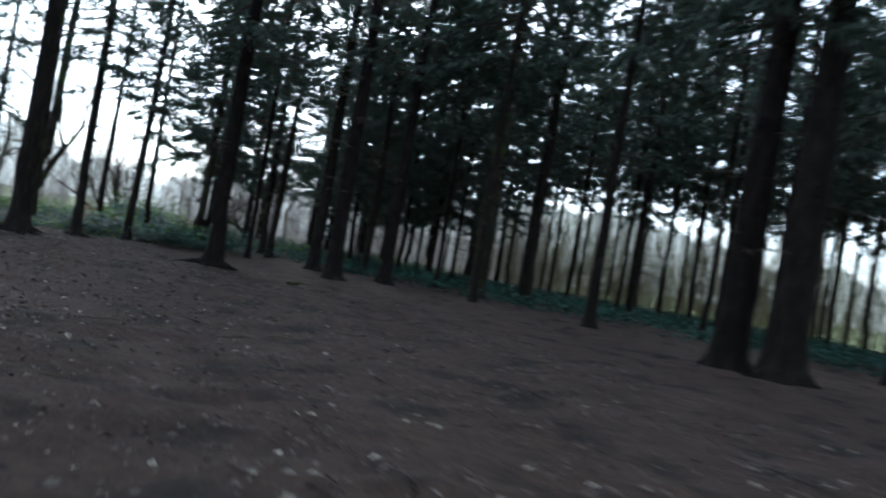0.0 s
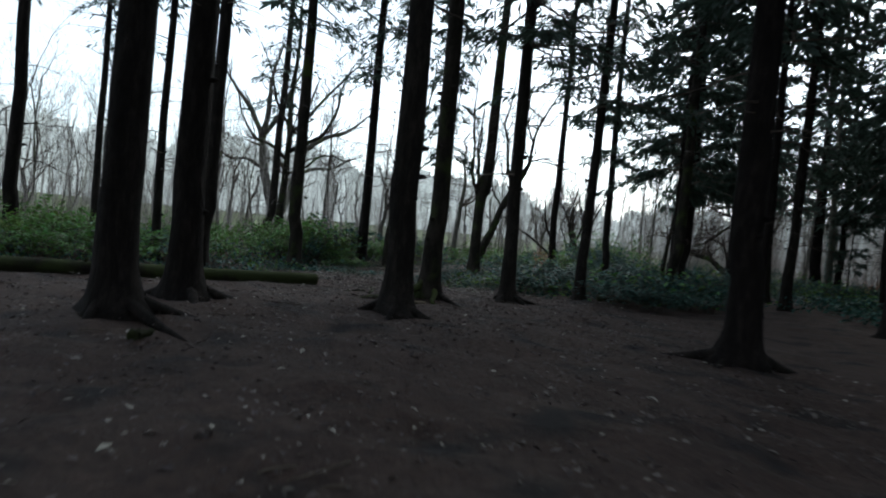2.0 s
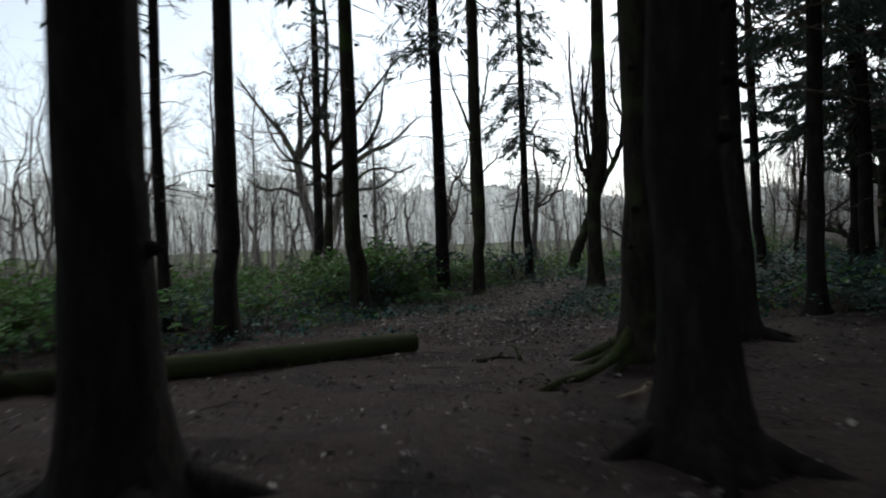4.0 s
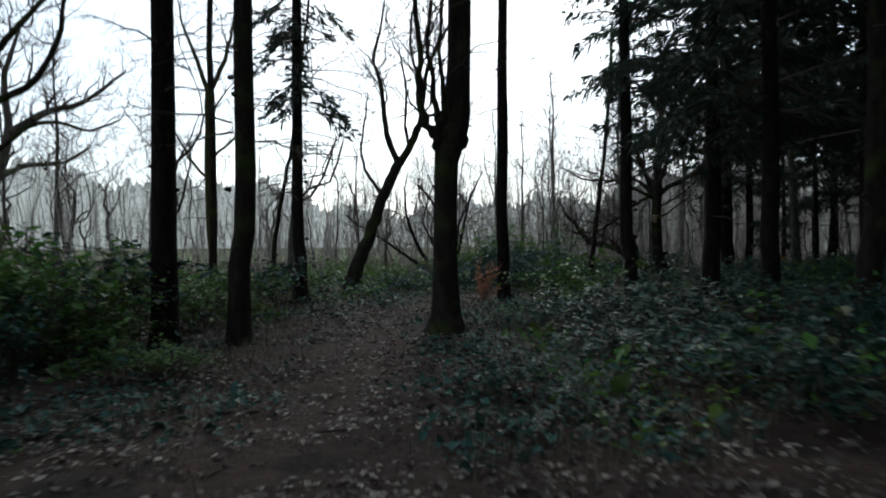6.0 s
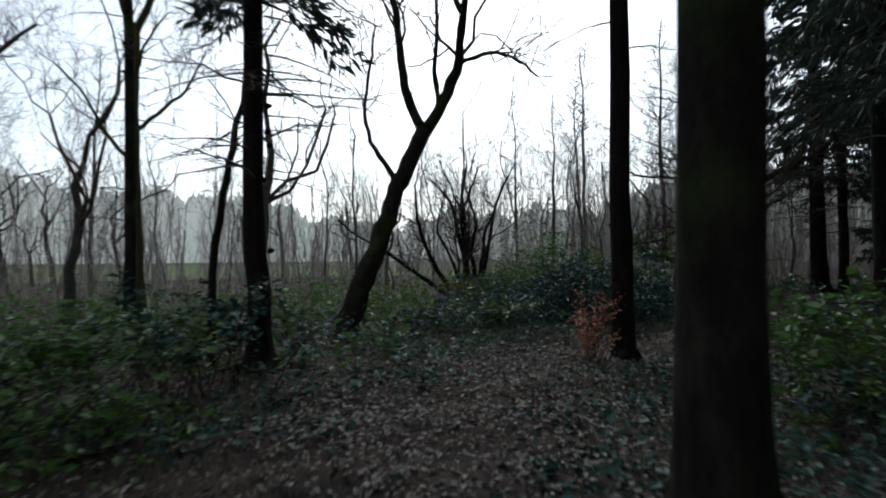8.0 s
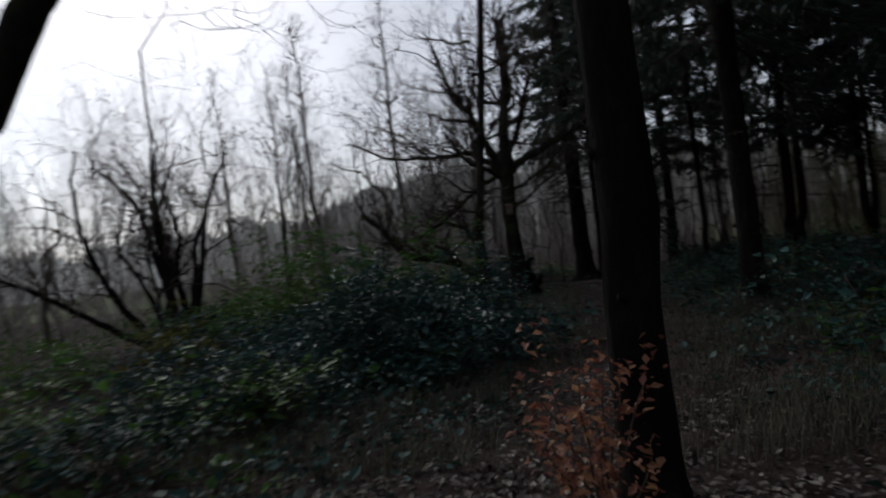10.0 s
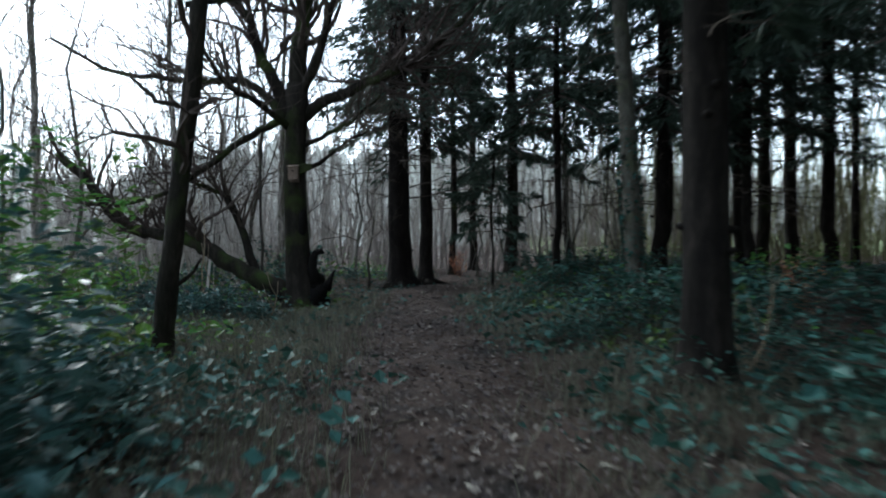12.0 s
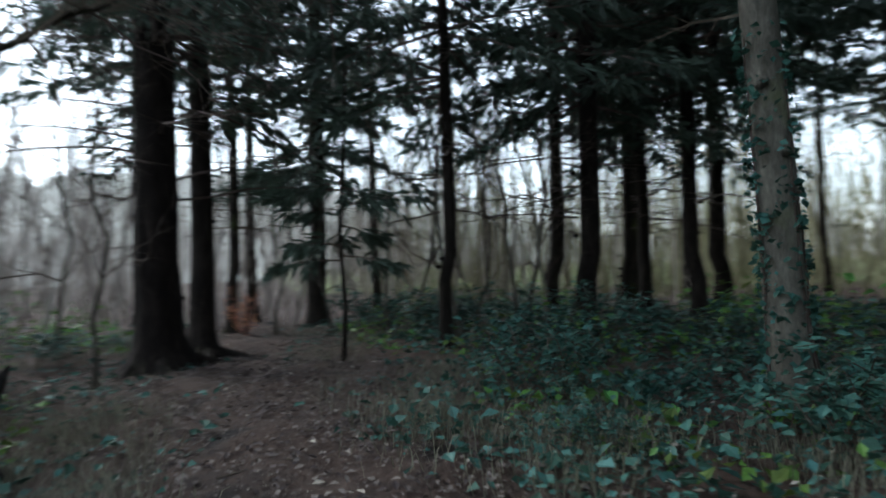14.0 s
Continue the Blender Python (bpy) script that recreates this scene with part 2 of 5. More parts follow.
def blades(geo, pos, height, rng, width=0.012, lean=0.5):
    """Grass blades, each a bent strip of two pieces."""
    n = len(pos)
    h = height * rng.uniform(0.5, 1.4, (n, 1))
    a = rng.uniform(0, 2 * math.pi, n)
    d = np.stack([np.cos(a), np.sin(a), 0 * a], 1)
    w = np.stack([-np.sin(a), np.cos(a), 0 * a], 1) * width / 2
    up = np.array([0, 0, 1.0])
    l = rng.uniform(0.2, 1, (n, 1)) * lean
    m = pos + up * h * 0.6 + d * h * l * 0.4
    t = pos + up * h * (1 - 0.4 * l) + d * h * l
    v = np.stack([pos - w, pos + w, m + w * 0.8, m - w * 0.8, t], 1).reshape(-1, 3)
    b = np.arange(n) * 5
    f = np.stack([b, b + 1, b + 2, b + 3], 1).tolist() + np.stack([b + 3, b + 2, b + 4], 1).tolist()
    geo.add(v, f)


# ---------------- ground ----------------
# The trodden way, as a line through the wood; everything beside it grows.
WAY = [(34, -13), (29.8, -7.2), (26.7, -3.5), (23.4, -1.3), (18, 0.2), (14.6, 1.7), (10.1, 4.8), (7.6, 7.4), (5.7, 9.6), (4.7, 11.4), (4.4, 13.5), (4.6, 16), (4.8, 19), (4.6, 22.5), (4.2, 26), (4.2, 30), (4.9, 36), (7, 44)]
WAYA = np.array(WAY, float)


def way_distance(p):
    """How far each place lies from the trodden way."""
    p = np.asarray(p, float)[:, :2]
    best = np.full(len(p), 1e9)
    for a, b in zip(WAYA[:-1], WAYA[1:]):
        t = (((p - a) @ (b - a)) / ((b - a) @ (b - a))).clip(0, 1)
        best = np.minimum(best, np.hypot(*(p - a - t[:, None] * (b - a)).T))
    return best


def height_at(x, y):
    """Height of the uneven ground."""
    x, y = np.asarray(x, float), np.asarray(y, float)
    z = 0.03 * np.sin(x * 0.9 + 1.3) * np.cos(y * 0.75) + 0.018 * np.sin(x * 2.3 + y * 1.7) + 0.012 * np.sin(x * 4.1 - y * 3.3 + 2)
    rise = 0.22 * np.exp(-((x - 17.2) / 3.2) ** 2 - ((y - 0.4) / 3.4) ** 2) + 0.09 * np.exp(-((x - 14.4) / 1.8) ** 2 - ((y - 4.6) / 2.0) ** 2)
    fall = 0.14 * np.exp(-((x - 7.6) / 2.6) ** 2 - ((y - 1.6) / 3.0) ** 2)
    hollow = 0.27 * np.exp(-((x - 1.9) / 1.9) ** 2 - ((y - 28.5) / 2.1) ** 2)
    return z - 0.01 + rise - fall - hollow


def build_ground():
    nx, ny = np.arange(-8, 36.01, 0.25), np.arange(-14, 40.01, 0.25)
    ax = np.concatenate([[-1500, -600, -250, -120, -70, -45, -30, -20, -13], nx, [42, 52, 60, 75, 95, 140, 260, 600, 1500]])
    ay = np.concatenate([[-1500, -600, -250, -120, -70, -45, -30, -20], ny, [45, 52, 60, 75, 95, 140, 260, 600, 1500]])
    gx, gy = np.meshgrid(ax, ay, indexing="ij")
    rng = np.random.default_rng(5)
    gz = height_at(gx, gy) + rng.normal(0, 0.018, gx.shape)
    n, m = gx.shape
    idx = np.arange(n * m).reshape(n, m)
    f = np.stack([idx[:-1, :-1], idx[1:, :-1], idx[1:, 1:], idx[:-1, 1:]], -1).reshape(-1, 4).tolist()
    g = Geo()
    g.add(np.stack([gx, gy, gz], -1).reshape(-1, 3), f)
    ob = part("ground", g, M_GROUND)
    tagged(ob, "brown forest floor of trodden soil, needles and dead leaves", "ground", kind="structure")


build_ground()


# ---------------- trees ----------------
def noisy_line(rng, start, end, n, amount):
    t = np.linspace(0, 1, n)[:, None]
    p = np.asarray(start, float) + t * (np.asarray(end, float) - np.asarray(start, float))
    k = rng.normal(0, amount, (n, 3)).cumsum(0)
    return p + (k - t * k[-1]) * np.sin(np.pi * t) ** 0.5


def trunk_geo(rng, dia, height, flare=1.7, roots=5, sides=14, lean=(0, 0), wob=0.03, root_len=0.9):
    """Trunk with a flared foot and surface roots running out into the soil."""
    g, rootlist = Geo(), []
    r = dia / 2
    zs = np.concatenate([[-0.15, 0.0, 0.06, 0.14, 0.25, 0.4, 0.6, 0.9, 1.3], np.linspace(2.0, height, 12)])
    ang = np.arange(sides) * 2 * math.pi / sides
    rootdir = rng.uniform(0, 2 * math.pi) + np.arange(roots) * 2 * math.pi / max(roots, 1) + rng.normal(0, 0.3, roots)
    rootamp = rng.uniform(0.5, 1.2, roots)
    wx, wy = rng.normal(0, wob, len(zs)).cumsum() * 0.6, rng.normal(0, wob, len(zs)).cumsum() * 0.6
    v = []
    for i, z in enumerate(zs):
        t = max(0, z) / height
        base = r * (1 - 0.75 * t)
        foot = max(0.0, (flare - 1)) * math.exp(-max(z, 0) / 0.16)
        lobe = sum(a * np.exp(-((((ang - d + math.pi) % (2 * math.pi)) - math.pi) / 0.55) ** 2) for d, a in zip(rootdir, rootamp)) if roots else 0
        rr = base * (1 + foot * (0.45 + 0.75 * lobe) + 0.12 * lobe * math.exp(-max(z, 0) / 0.7)) * (1 + rng.normal(0, 0.025, sides))
        k = 1 if z > 1 else 0
        cx, cy = lean[0] * max(z, 0) + wx[i] * k, lean[1] * max(z, 0) + wy[i] * k
        v.append(np.stack([cx + np.cos(ang) * rr, cy + np.sin(ang) * rr, np.full(sides, z)], 1))
    n = len(zs)
    f = [(i * sides + k, i * sides + (k + 1) % sides, (i + 1) * sides + (k + 1) % sides, (i + 1) * sides + k) for i in range(n - 1) for k in range(sides)]
    f.append(tuple((n - 1) * sides + k for k in range(sides)))
    g.add(np.concatenate(v), f)
    for d, a in zip(rootdir, rootamp):
        if root_len <= 0:
            break
        L = root_len * a * rng.uniform(0.7, 1.2)
        s = np.linspace(0, 1, 7)
        bend = rng.normal(0, 0.35)
        px = np.cos(d + bend * s) * (r * 0.8 + L * s)
        py = np.sin(d + bend * s) * (r * 0.8 + L * s)
        pz = 0.13 * (1 - s) ** 2.2 - 0.07 * s
        rg = Geo()
        tube(rg, np.stack([px, py, pz], 1), r * (0.42 - 0.3 * s), 7)
        rootlist.append(rg)
    # knots
    for _ in range(int(height * 1.2)):
        z, a = rng.uniform(0.8, height * 0.6), rng.uniform(0, 2 * math.pi)
        rr = r * (1 - 0.75 * z / height)
        c = np.array([lean[0] * z, lean[1] * z, z])
        o = np.array([math.cos(a), math.sin(a), 0.1])
        tube(g, [c + o * rr * 0.8, c + o * (rr + 0.02), c + o * (rr + 0.05)], [0.035, 0.03, 0.012], 5)
    return g, rootlist


def dead_branches(rng, dia, height, lo, hi, count, length, lean=(0, 0), twigs=16):
    """Bare dead side branches in level sweeps, each with a flat fan of fine twigs, below the living crown."""
    g = Geo()
    for _ in range(count):
        z, a = rng.uniform(lo, hi), rng.uniform(0, 2 * math.pi)
        L = length * rng.uniform(0.3, 1.25)
        d = np.array([math.cos(a), math.sin(a), 0])
        w = np.array([-d[1], d[0], 0])
        s = np.linspace(0, 1, 6)
        bend = rng.normal(0, 0.12)
        p = np.array([lean[0] * z, lean[1] * z, z]) + d * (dia * 0.3 + L * s)[:, None] + w * (bend * L * s ** 2)[:, None] + np.array([0, 0, 1]) * (rng.uniform(-0.1, 0.2) * L * s - rng.uniform(0.05, 0.3) * L * s ** 2)[:, None]
        p[1:] += rng.normal(0, 0.018 * L, (5, 3))
        tube(g, p, 0.014 * (1 - 0.85 * s) * (0.6 + L * 0.4), 3, False)
        n = int(twigs * L)
        if n:
            q = rng.uniform(0.2, 1, n)
            at = np.column_stack([np.interp(q, s, p[:, k]) for k in range(3)])
            e = d * rng.uniform(0.2, 0.8, n)[:, None] + w * (rng.choice([-1, 1], n) * rng.uniform(0.4, 1, n))[:, None] + np.array([0, 0, 1]) * rng.normal(-0.12, 0.25, n)[:, None]
            e *= (L * 0.34 * (1.15 - q * 0.7) * rng.uniform(0.5, 1.2, n))[:, None]
            t = np.cross(e, rng.normal(0, 1, (n, 3)))
            t *= 0.0045 / (np.linalg.norm(t, axis=1)[:, None] + 1e-9)
            g.add(np.stack([at - t, at + t, at + e], 1).reshape(-1, 3), np.arange(3 * n).reshape(-1, 3).tolist())
    return g


def conifer_crown(rng, lo, hi, radius, whorls, per=6, sprays=10, droop=0.35, spray=0.3, width=0.024, fan=0.36, taper=0.85, fronds=3, fine_to=9.0):
    """Level tiers of boughs with gaps between them; each bough a flat fan of side twigs that carry narrow drooping fronds."""
    wood, leaf = Geo(), []
    up = np.array([0, 0, 1.0])
    for i in range(whorls):
        t = (i + rng.uniform(-0.25, 0.25)) / whorls
        z0 = lo + (hi - lo) * max(t, 0)
        R = radius * (1 - taper * t) * (0.55 + 0.45 * min(1, t * 5 + 0.4))
        for k in range(per):
            if rng.uniform() < 0.12:
                continue
            a = rng.uniform(0, 2 * math.pi)
            L = R * rng.uniform(0.5, 1.2)
            z = z0 + rng.normal(0, 0.08)
            s = np.linspace(0, 1, 6)
            d = np.array([math.cos(a), math.sin(a), 0])
            w = np.array([-d[1], d[0], 0])
            rise = rng.uniform(-0.3, 0.32)
            p = up * z + d * (L * s)[:, None] + up * (rise * L * s - droop * L * s ** 2 + 0.12 * L * s ** 4)[:, None]
            tube(wood, p[::2], (0.026 * (1 - 0.85 * s) * (0.5 + L / 3))[::2], 3, False)
            fine = z < fine_to
            n = max(3, int((sprays * (0.5 + L / 2)) if fine else 5 + 3 * L))
            q = rng.uniform(0.15, 1.0, n) ** 0.85
            side = rng.choice([-1.0, 1.0], n) * rng.uniform(0.35, 1.0, n)
            at = np.column_stack([np.interp(q, s, p[:, c]) for c in range(3)])
            tl = (fan * L * (1.2 - q) + 0.12) * rng.uniform(0.6, 1.25, n)
            td = d * 0.6 + w * side[:, None] + up * rng.normal(-0.15, 0.14, n)[:, None]
            td /= np.linalg.norm(td, axis=1)[:, None]
            if not fine:
                leaf.append((at, td + up * rng.uniform(-0.4, 0.1, n)[:, None], tl * 1.3, tl * 0.22))
                continue
            for f in range(fronds):
                r = (f + rng.uniform(0, 1, n)) / fronds
                fd = td + rng.normal(0, 0.28, (n, 3)) - up * rng.uniform(0.0, 0.75, n)[:, None]
                leaf.append((at + td * (tl * r * 0.85)[:, None], fd / np.linalg.norm(fd, axis=1)[:, None], spray * rng.uniform(0.5, 1.3, n) * (1.1 - 0.4 * r), width * rng.uniform(0.6, 1.5, n)))
    at, dirs, ln, wd = (np.concatenate(c) for c in zip(*leaf))
    n = len(at)
    sidev = np.cross(dirs, rng.normal(0, 1, (n, 3)))
    sidev /= np.linalg.norm(sidev, axis=1)[:, None] + 1e-9
    wd, ln = wd[:, None] * sidev, ln[:, None]
    v = np.stack([at, at + dirs * ln * 0.4 + wd, at + dirs * ln - up * 0.12 * ln, at + dirs * ln * 0.5 - wd], 1).reshape(-1, 3)
    b = np.arange(n) * 4
    g = Geo()
    g.add(v, np.concatenate([np.stack([b, b + 1, b + 2], 1), np.stack([b, b + 2, b + 3], 1)]).tolist())
    return wood, g


def branchy(rng, geo, start, direction, length, radius, depth, fine=0.5, gnarl=0.28, up=0.12, minr=0.004, kids=(2, 4)):
    """Recursive bare branches: crooked, tapering, forking to fine twigs."""
    if depth == 0:
        d = np.array(direction, float)
        d *= length / np.linalg.norm(d)
        a = np.array(start, float)
        m = a + d * 0.5 + rng.normal(0, 0.08 * length, 3)
        w = np.cross(d, rng.normal(0, 1, 3))
        w *= max(minr, radius) / (np.linalg.norm(w) + 1e-9)
        geo.add([a - w, a + w, m + w * 0.6, m - w * 0.6, a + d + np.array([0, 0, 0.1 * length])], [(0, 1, 2, 3), (3, 2, 4)])
        return
    n = 5 if depth > 1 else 4
    p = [np.array(start, float)]
    d = np.array(direction, float)
    d /= np.linalg.norm(d)
    step = length / (n - 1)
    for _ in range(n - 1):
        d = d + rng.normal(0, gnarl, 3) + np.array([0, 0, up])
        d /= np.linalg.norm(d)
        p.append(p[-1] + d * step)
    p = np.array(p)
    rad = np.linspace(radius, max(minr, radius * (0.55 if depth else 0.3)), n)
    tube(geo, p, rad, 8 if radius > 0.06 else 5 if radius > 0.02 else 3, False)
    if depth == 0:
        return
    for k in range(rng.integers(kids[0], kids[1] + 1)):
        i = n - 1 if k == 0 else rng.integers(1, n)
        base = p[i] - p[i - 1]
        base /= np.linalg.norm(base)
        turn = rng.normal(0, 1, 3)
        turn -= base * (turn @ base)
        turn /= np.linalg.norm(turn) + 1e-9
        nd = base * rng.uniform(0.5, 1.0) + turn * rng.uniform(0.4, 0.95)
        branchy(rng, geo, p[i], nd, length * rng.uniform(0.5, 0.85), rad[i] * rng.uniform(0.45, 0.75), depth - 1, fine, gnarl, up, minr, kids)


def bare_tree(rng, dia, trunk_h, depth=4, limb=2.2, limbs=4, lean=(0, 0), gnarl=0.25, start_frac=0.6, wob=0.05):
    """A leafless broadleaved tree: trunk mesh and crown mesh."""
    tg = Geo()
    n = 9
    zs = np.linspace(-0.1, trunk_h, n)
    pts = np.stack([lean[0] * zs, lean[1] * zs, zs], 1)
    pts[2:, :2] += rng.normal(0, wob, (n - 2, 2)).cumsum(0)
    rad = dia / 2 * (1 - 0.45 * np.linspace(0, 1, n))
    rad[0] *= 1.6
    rad[1] *= 1.12
    tube(tg, pts, rad, 10, rough=0.05, rng=rng)
    cg = Geo()
    for i in range(limbs):
        k = n - 1 if i == 0 else int(rng.uniform(start_frac, 1.0) * (n - 1))
        a = rng.uniform(0, 2 * math.pi)
        branchy(rng, cg, pts[k], (math.cos(a) * 0.7, math.sin(a) * 0.7, rng.uniform(0.4, 1.1)), limb * rng.uniform(0.7, 1.2), rad[k] * (0.8 if i == 0 else 0.55), depth, gnarl=gnarl, kids=(2, 3) if depth > 4 else (2, 4))
    return tg, cg


RNG = np.random.default_rng(11)
CROWNS = [conifer_crown(np.random.default_rng(100 + i), lo, 17, rad, 16, 6, 15, 0.4, spray=0.26, width=0.02) for i, (lo, rad) in enumerate([(4.6, 1.7), (5.4, 1.6), (6.2, 1.9)])]
DENSE = [conifer_crown(np.random.default_rng(200 + i), lo, 16, rad, 17, 7, 25, 0.34, spray=0.27, width=0.02) for i, (lo, rad) in enumerate([(3.0, 2.5), (3.8, 2.8), (3.4, 2.3)])]
HEAVY = [conifer_crown(np.random.default_rng(215 + i), lo, 16, rad, 18, 8, 26, 0.34, spray=0.32, width=0.027) for i, (lo, rad) in enumerate([(3.2, 2.6), (3.9, 2.9), (3.5, 2.5)])]
COARSE = [conifer_crown(np.random.default_rng(245 + i), 4.4, 15, 2.8, 13, 7, 0, 0.4, fine_to=0.0) for i in range(2)]
FAR = [conifer_crown(np.random.default_rng(230 + i), lo, 18, rad, 16, 7, 17, 0.4, spray=0.42, width=0.045, taper=0.6, fronds=2, fine_to=11.0) for i, (lo, rad) in enumerate([(6.3, 2.5), (7.2, 2.7), (6.8, 2.4)])]
CROWN_MESH = [(w.mesh("crown_wood", M_TWIG, False), g.mesh("crown", M_NEEDLE, False)) for w, g in CROWNS]
NARROW = [conifer_crown(np.random.default_rng(260), 4.0, 15, 1.15, 22, 5, 30, 0.9, spray=0.24, width=0.02, fan=0.55)]
NARROW_MESH = [(w.mesh("crown_wood", M_TWIG, False), g.mesh("crown", M_NEEDLE, False)) for w, g in NARROW]
COARSE_MESH = [(w.mesh("crown_wood", M_TWIG, False), g.mesh("crown", M_NEEDLE, False)) for w, g in COARSE]
FAR_MESH = [(w.mesh("crown_wood", M_TWIG, False), g.mesh("crown", M_NEEDLE, False)) for w, g in FAR]
HEAVY_MESH = [(w.mesh("crown_wood", M_TWIG, False), g.mesh("crown", M_NEEDLE, False)) for w, g in HEAVY]
DENSE_MESH = [(w.mesh("crown_wood", M_TWIG, False), g.mesh("crown", M_NEEDLE, False)) for w, g in DENSE]


def conifer(x, y, dia, seed, crown="open", roots=5, flare=1.8, height=17.0, lean=(0, 0), dead=22, dead_lo=2.2, dead_hi=8.0, dead_len=1.1, material=None, root_len=0.9, wob=0.03, label=None, crown_scale=1.0, drop=0.0):
    rng = np.random.default_rng(seed)
    material = material or M_BARK
    t = thing("conifer_tree", label or "tall conifer with dark rough brown bark and flared roots", "tree", "conifers of the wood", (x, y, float(height_at(x, y))), rng.uniform(0, 360) if lean == (0, 0) else 0)
    tg, rl = trunk_geo(rng, dia, height, flare, roots, lean=lean, root_len=root_len, wob=wob)
    part("trunk", tg, material, t)
    for rg in rl:
        part("root", rg, material, t)
    if dead:
        part("dead_wood", dead_branches(rng, dia, height, dead_lo, dead_hi, dead, dead_len, lean), M_TWIG, t, "bare dead side branches", False, "stuff")
    if crown:
        add_crown(t, rng, {"open": CROWN_MESH, "far": FAR_MESH, "narrow": NARROW_MESH, "dense": DENSE_MESH, "heavy": HEAVY_MESH}[crown], lean, crown_scale, drop)
    return t


def add_crown(t, rng, meshes, lean=(0, 0), s=1.0, drop=0.0):
    w, g = meshes[rng.integers(0, len(meshes))]
    m = Matrix.Translation((lean[0] * 9, lean[1] * 9, -drop)) @ Matrix.Rotation(rng.uniform(0, 6.28), 4, "Z") @ Matrix.Diagonal((s, s, 1, 1))
    for nm, me, lb in (("crown_wood", w, ""), ("crown", g, "dark green hanging needles")):
        o = new(nm, me)
        o.parent = t
        o.matrix_basis = m
        tagged(o, lb, kind="stuff")


STOCK = []


def stock_conifer(x, y, k, turn, s, crowns):
    """A conifer of the deep stand and of the unseen wood added against light: one of a few stems, turned and scaled."""
    if not STOCK:
        for i in range(5):
            rng = np.random.default_rng(600 + i)
            tg, _ = trunk_geo(rng, 0.36, 17.0, 1.6, 4, sides=10, root_len=0)
            STOCK.append((tg.mesh("trunk", M_BARK), dead_branches(rng, 0.36, 17, 1.5, 6.0, 24, 1.5, twigs=10).mesh("dead_wood", M_TWIG, False)))
    t = thing("conifer_tree", "tall dark conifer filling the dense stand and the unseen wood", "tree", "conifers of the wood", (x, y, float(height_at(x, y))), turn)
    for nm, me in zip(("trunk", "dead_wood"), STOCK[k % 5]):
        o = new(nm, me)
        o.parent = t
        o.matrix_basis = Matrix.Diagonal((s, s, 1, 1))
        if nm == "dead_wood":
            o["kind"] = "stuff"
    add_crown(t, np.random.default_rng(int(x * 31 + y * 17) + 500), crowns)
    return t

# ---------------- the conifers beside the way ----------------
# first three: dense crowns added high, mostly above view, to shade the floor
conifer(17.42, -1.08, 0.35, 1, "dense", dead_lo=3, drop=-1.8, flare=2.0)
conifer(16.32, -0.33, 0.34, 2, "dense", dead_lo=3, drop=-2, flare=2.0)
conifer(16.93, 1.95, 0.33, 3, "dense", dead_lo=3.5, drop=-2, flare=2.1)
conifer(14.9, 3.5, 0.29, 4, dead_lo=4.5, material=M_BARKM, root_len=0.6, label="conifer with mossy brown bark and long surface roots")
t = bpy.data.objects[[o.name for o in scene.objects if o.name.startswith("conifer_tree")][-1]]
for pts in ([(15.02, 3.32, 0.34), (15.05, 3.19, 0.2), (15.14, 2.98, 0.09), (15.26, 2.72, 0.05), (15.42, 2.42, 0.03), (15.53, 2.18, 0.015), (15.64, 1.92, -0.03)],
            [(14.98, 3.3, 0.22), (14.86, 3.18, 0.12), (14.7, 3.1, 0.05), (14.56, 2.98, -0.03)], [(15.1, 3.4, 0.2), (15.24, 3.36, 0.1), (15.45, 3.2, 0.03), (15.7, 3.14, -0.03)]):
    g = Geo()
    tube(g, [(x - 0.12, y + 0.12, float(height_at(x - 0.12, y + 0.12)) + z) for x, y, z in pts], np.linspace(0.06, 0.022, len(pts)), 8, True, 0.06, RNG)
    rt = part("root", g, M_MOSSROOT, None, "root overgrown with green moss")
    rt.parent = t
    rt.matrix_parent_inverse = t.matrix_world.inverted()
# these two crowns are likewise raised above view to darken the floor
conifer(14.26, 5.42, 0.25, 5, "dense", drop=-1.5)
conifer(19.28, 5.0, 0.36, 6, "dense", drop=-1, flare=2.1)
conifer(13.33, 7.92, 0.22, 7, "dense", drop=-1, roots=3, root_len=0.3)
conifer(9.64, 1.03, 0.31, 8, roots=4, root_len=0.5)
conifer(7.05, 3.82, 0.34, 9, material=M_BARKM, roots=4, root_len=0.4)
conifer(5.5, 6.33, 0.31, 10, flare=1.4, roots=3, root_len=0.2)
conifer(6.4, 6.75, 0.25, 12, flare=1.5, roots=3, material=M_BARKM, root_len=0.2)
conifer(2.12, 10.87, 0.25, 13, "narrow", dead=80, dead_len=1.5, dead_lo=2.0, dead_hi=6.5)
# its dense crown is added far up, out of view, to shade the path
conifer(4.85, 14.02, 0.265, 14, dead=3, dead_len=0.7, crown="dense", drop=-4, flare=1.3, roots=3, root_len=0.25, label="slender bare-stemmed conifer with smooth grey-brown bark")
conifer(7.75, 13.9, 0.24, 15, "dense", crown_scale=0.55, roots=3, root_len=0.25)
conifer(6.58, 21.6, 0.34, 16, "heavy", drop=-0.4, crown_scale=1.25, roots=3, root_len=0.3)
conifer(3.5, 32.5, 0.55, 17, "dense", dead=40, dead_len=2.0, dead_lo=1.8)
conifer(4.05, 33.6, 0.34, 19, "heavy", dead=26, dead_len=1.6)
IVY_AT = (7.5, 26.85)
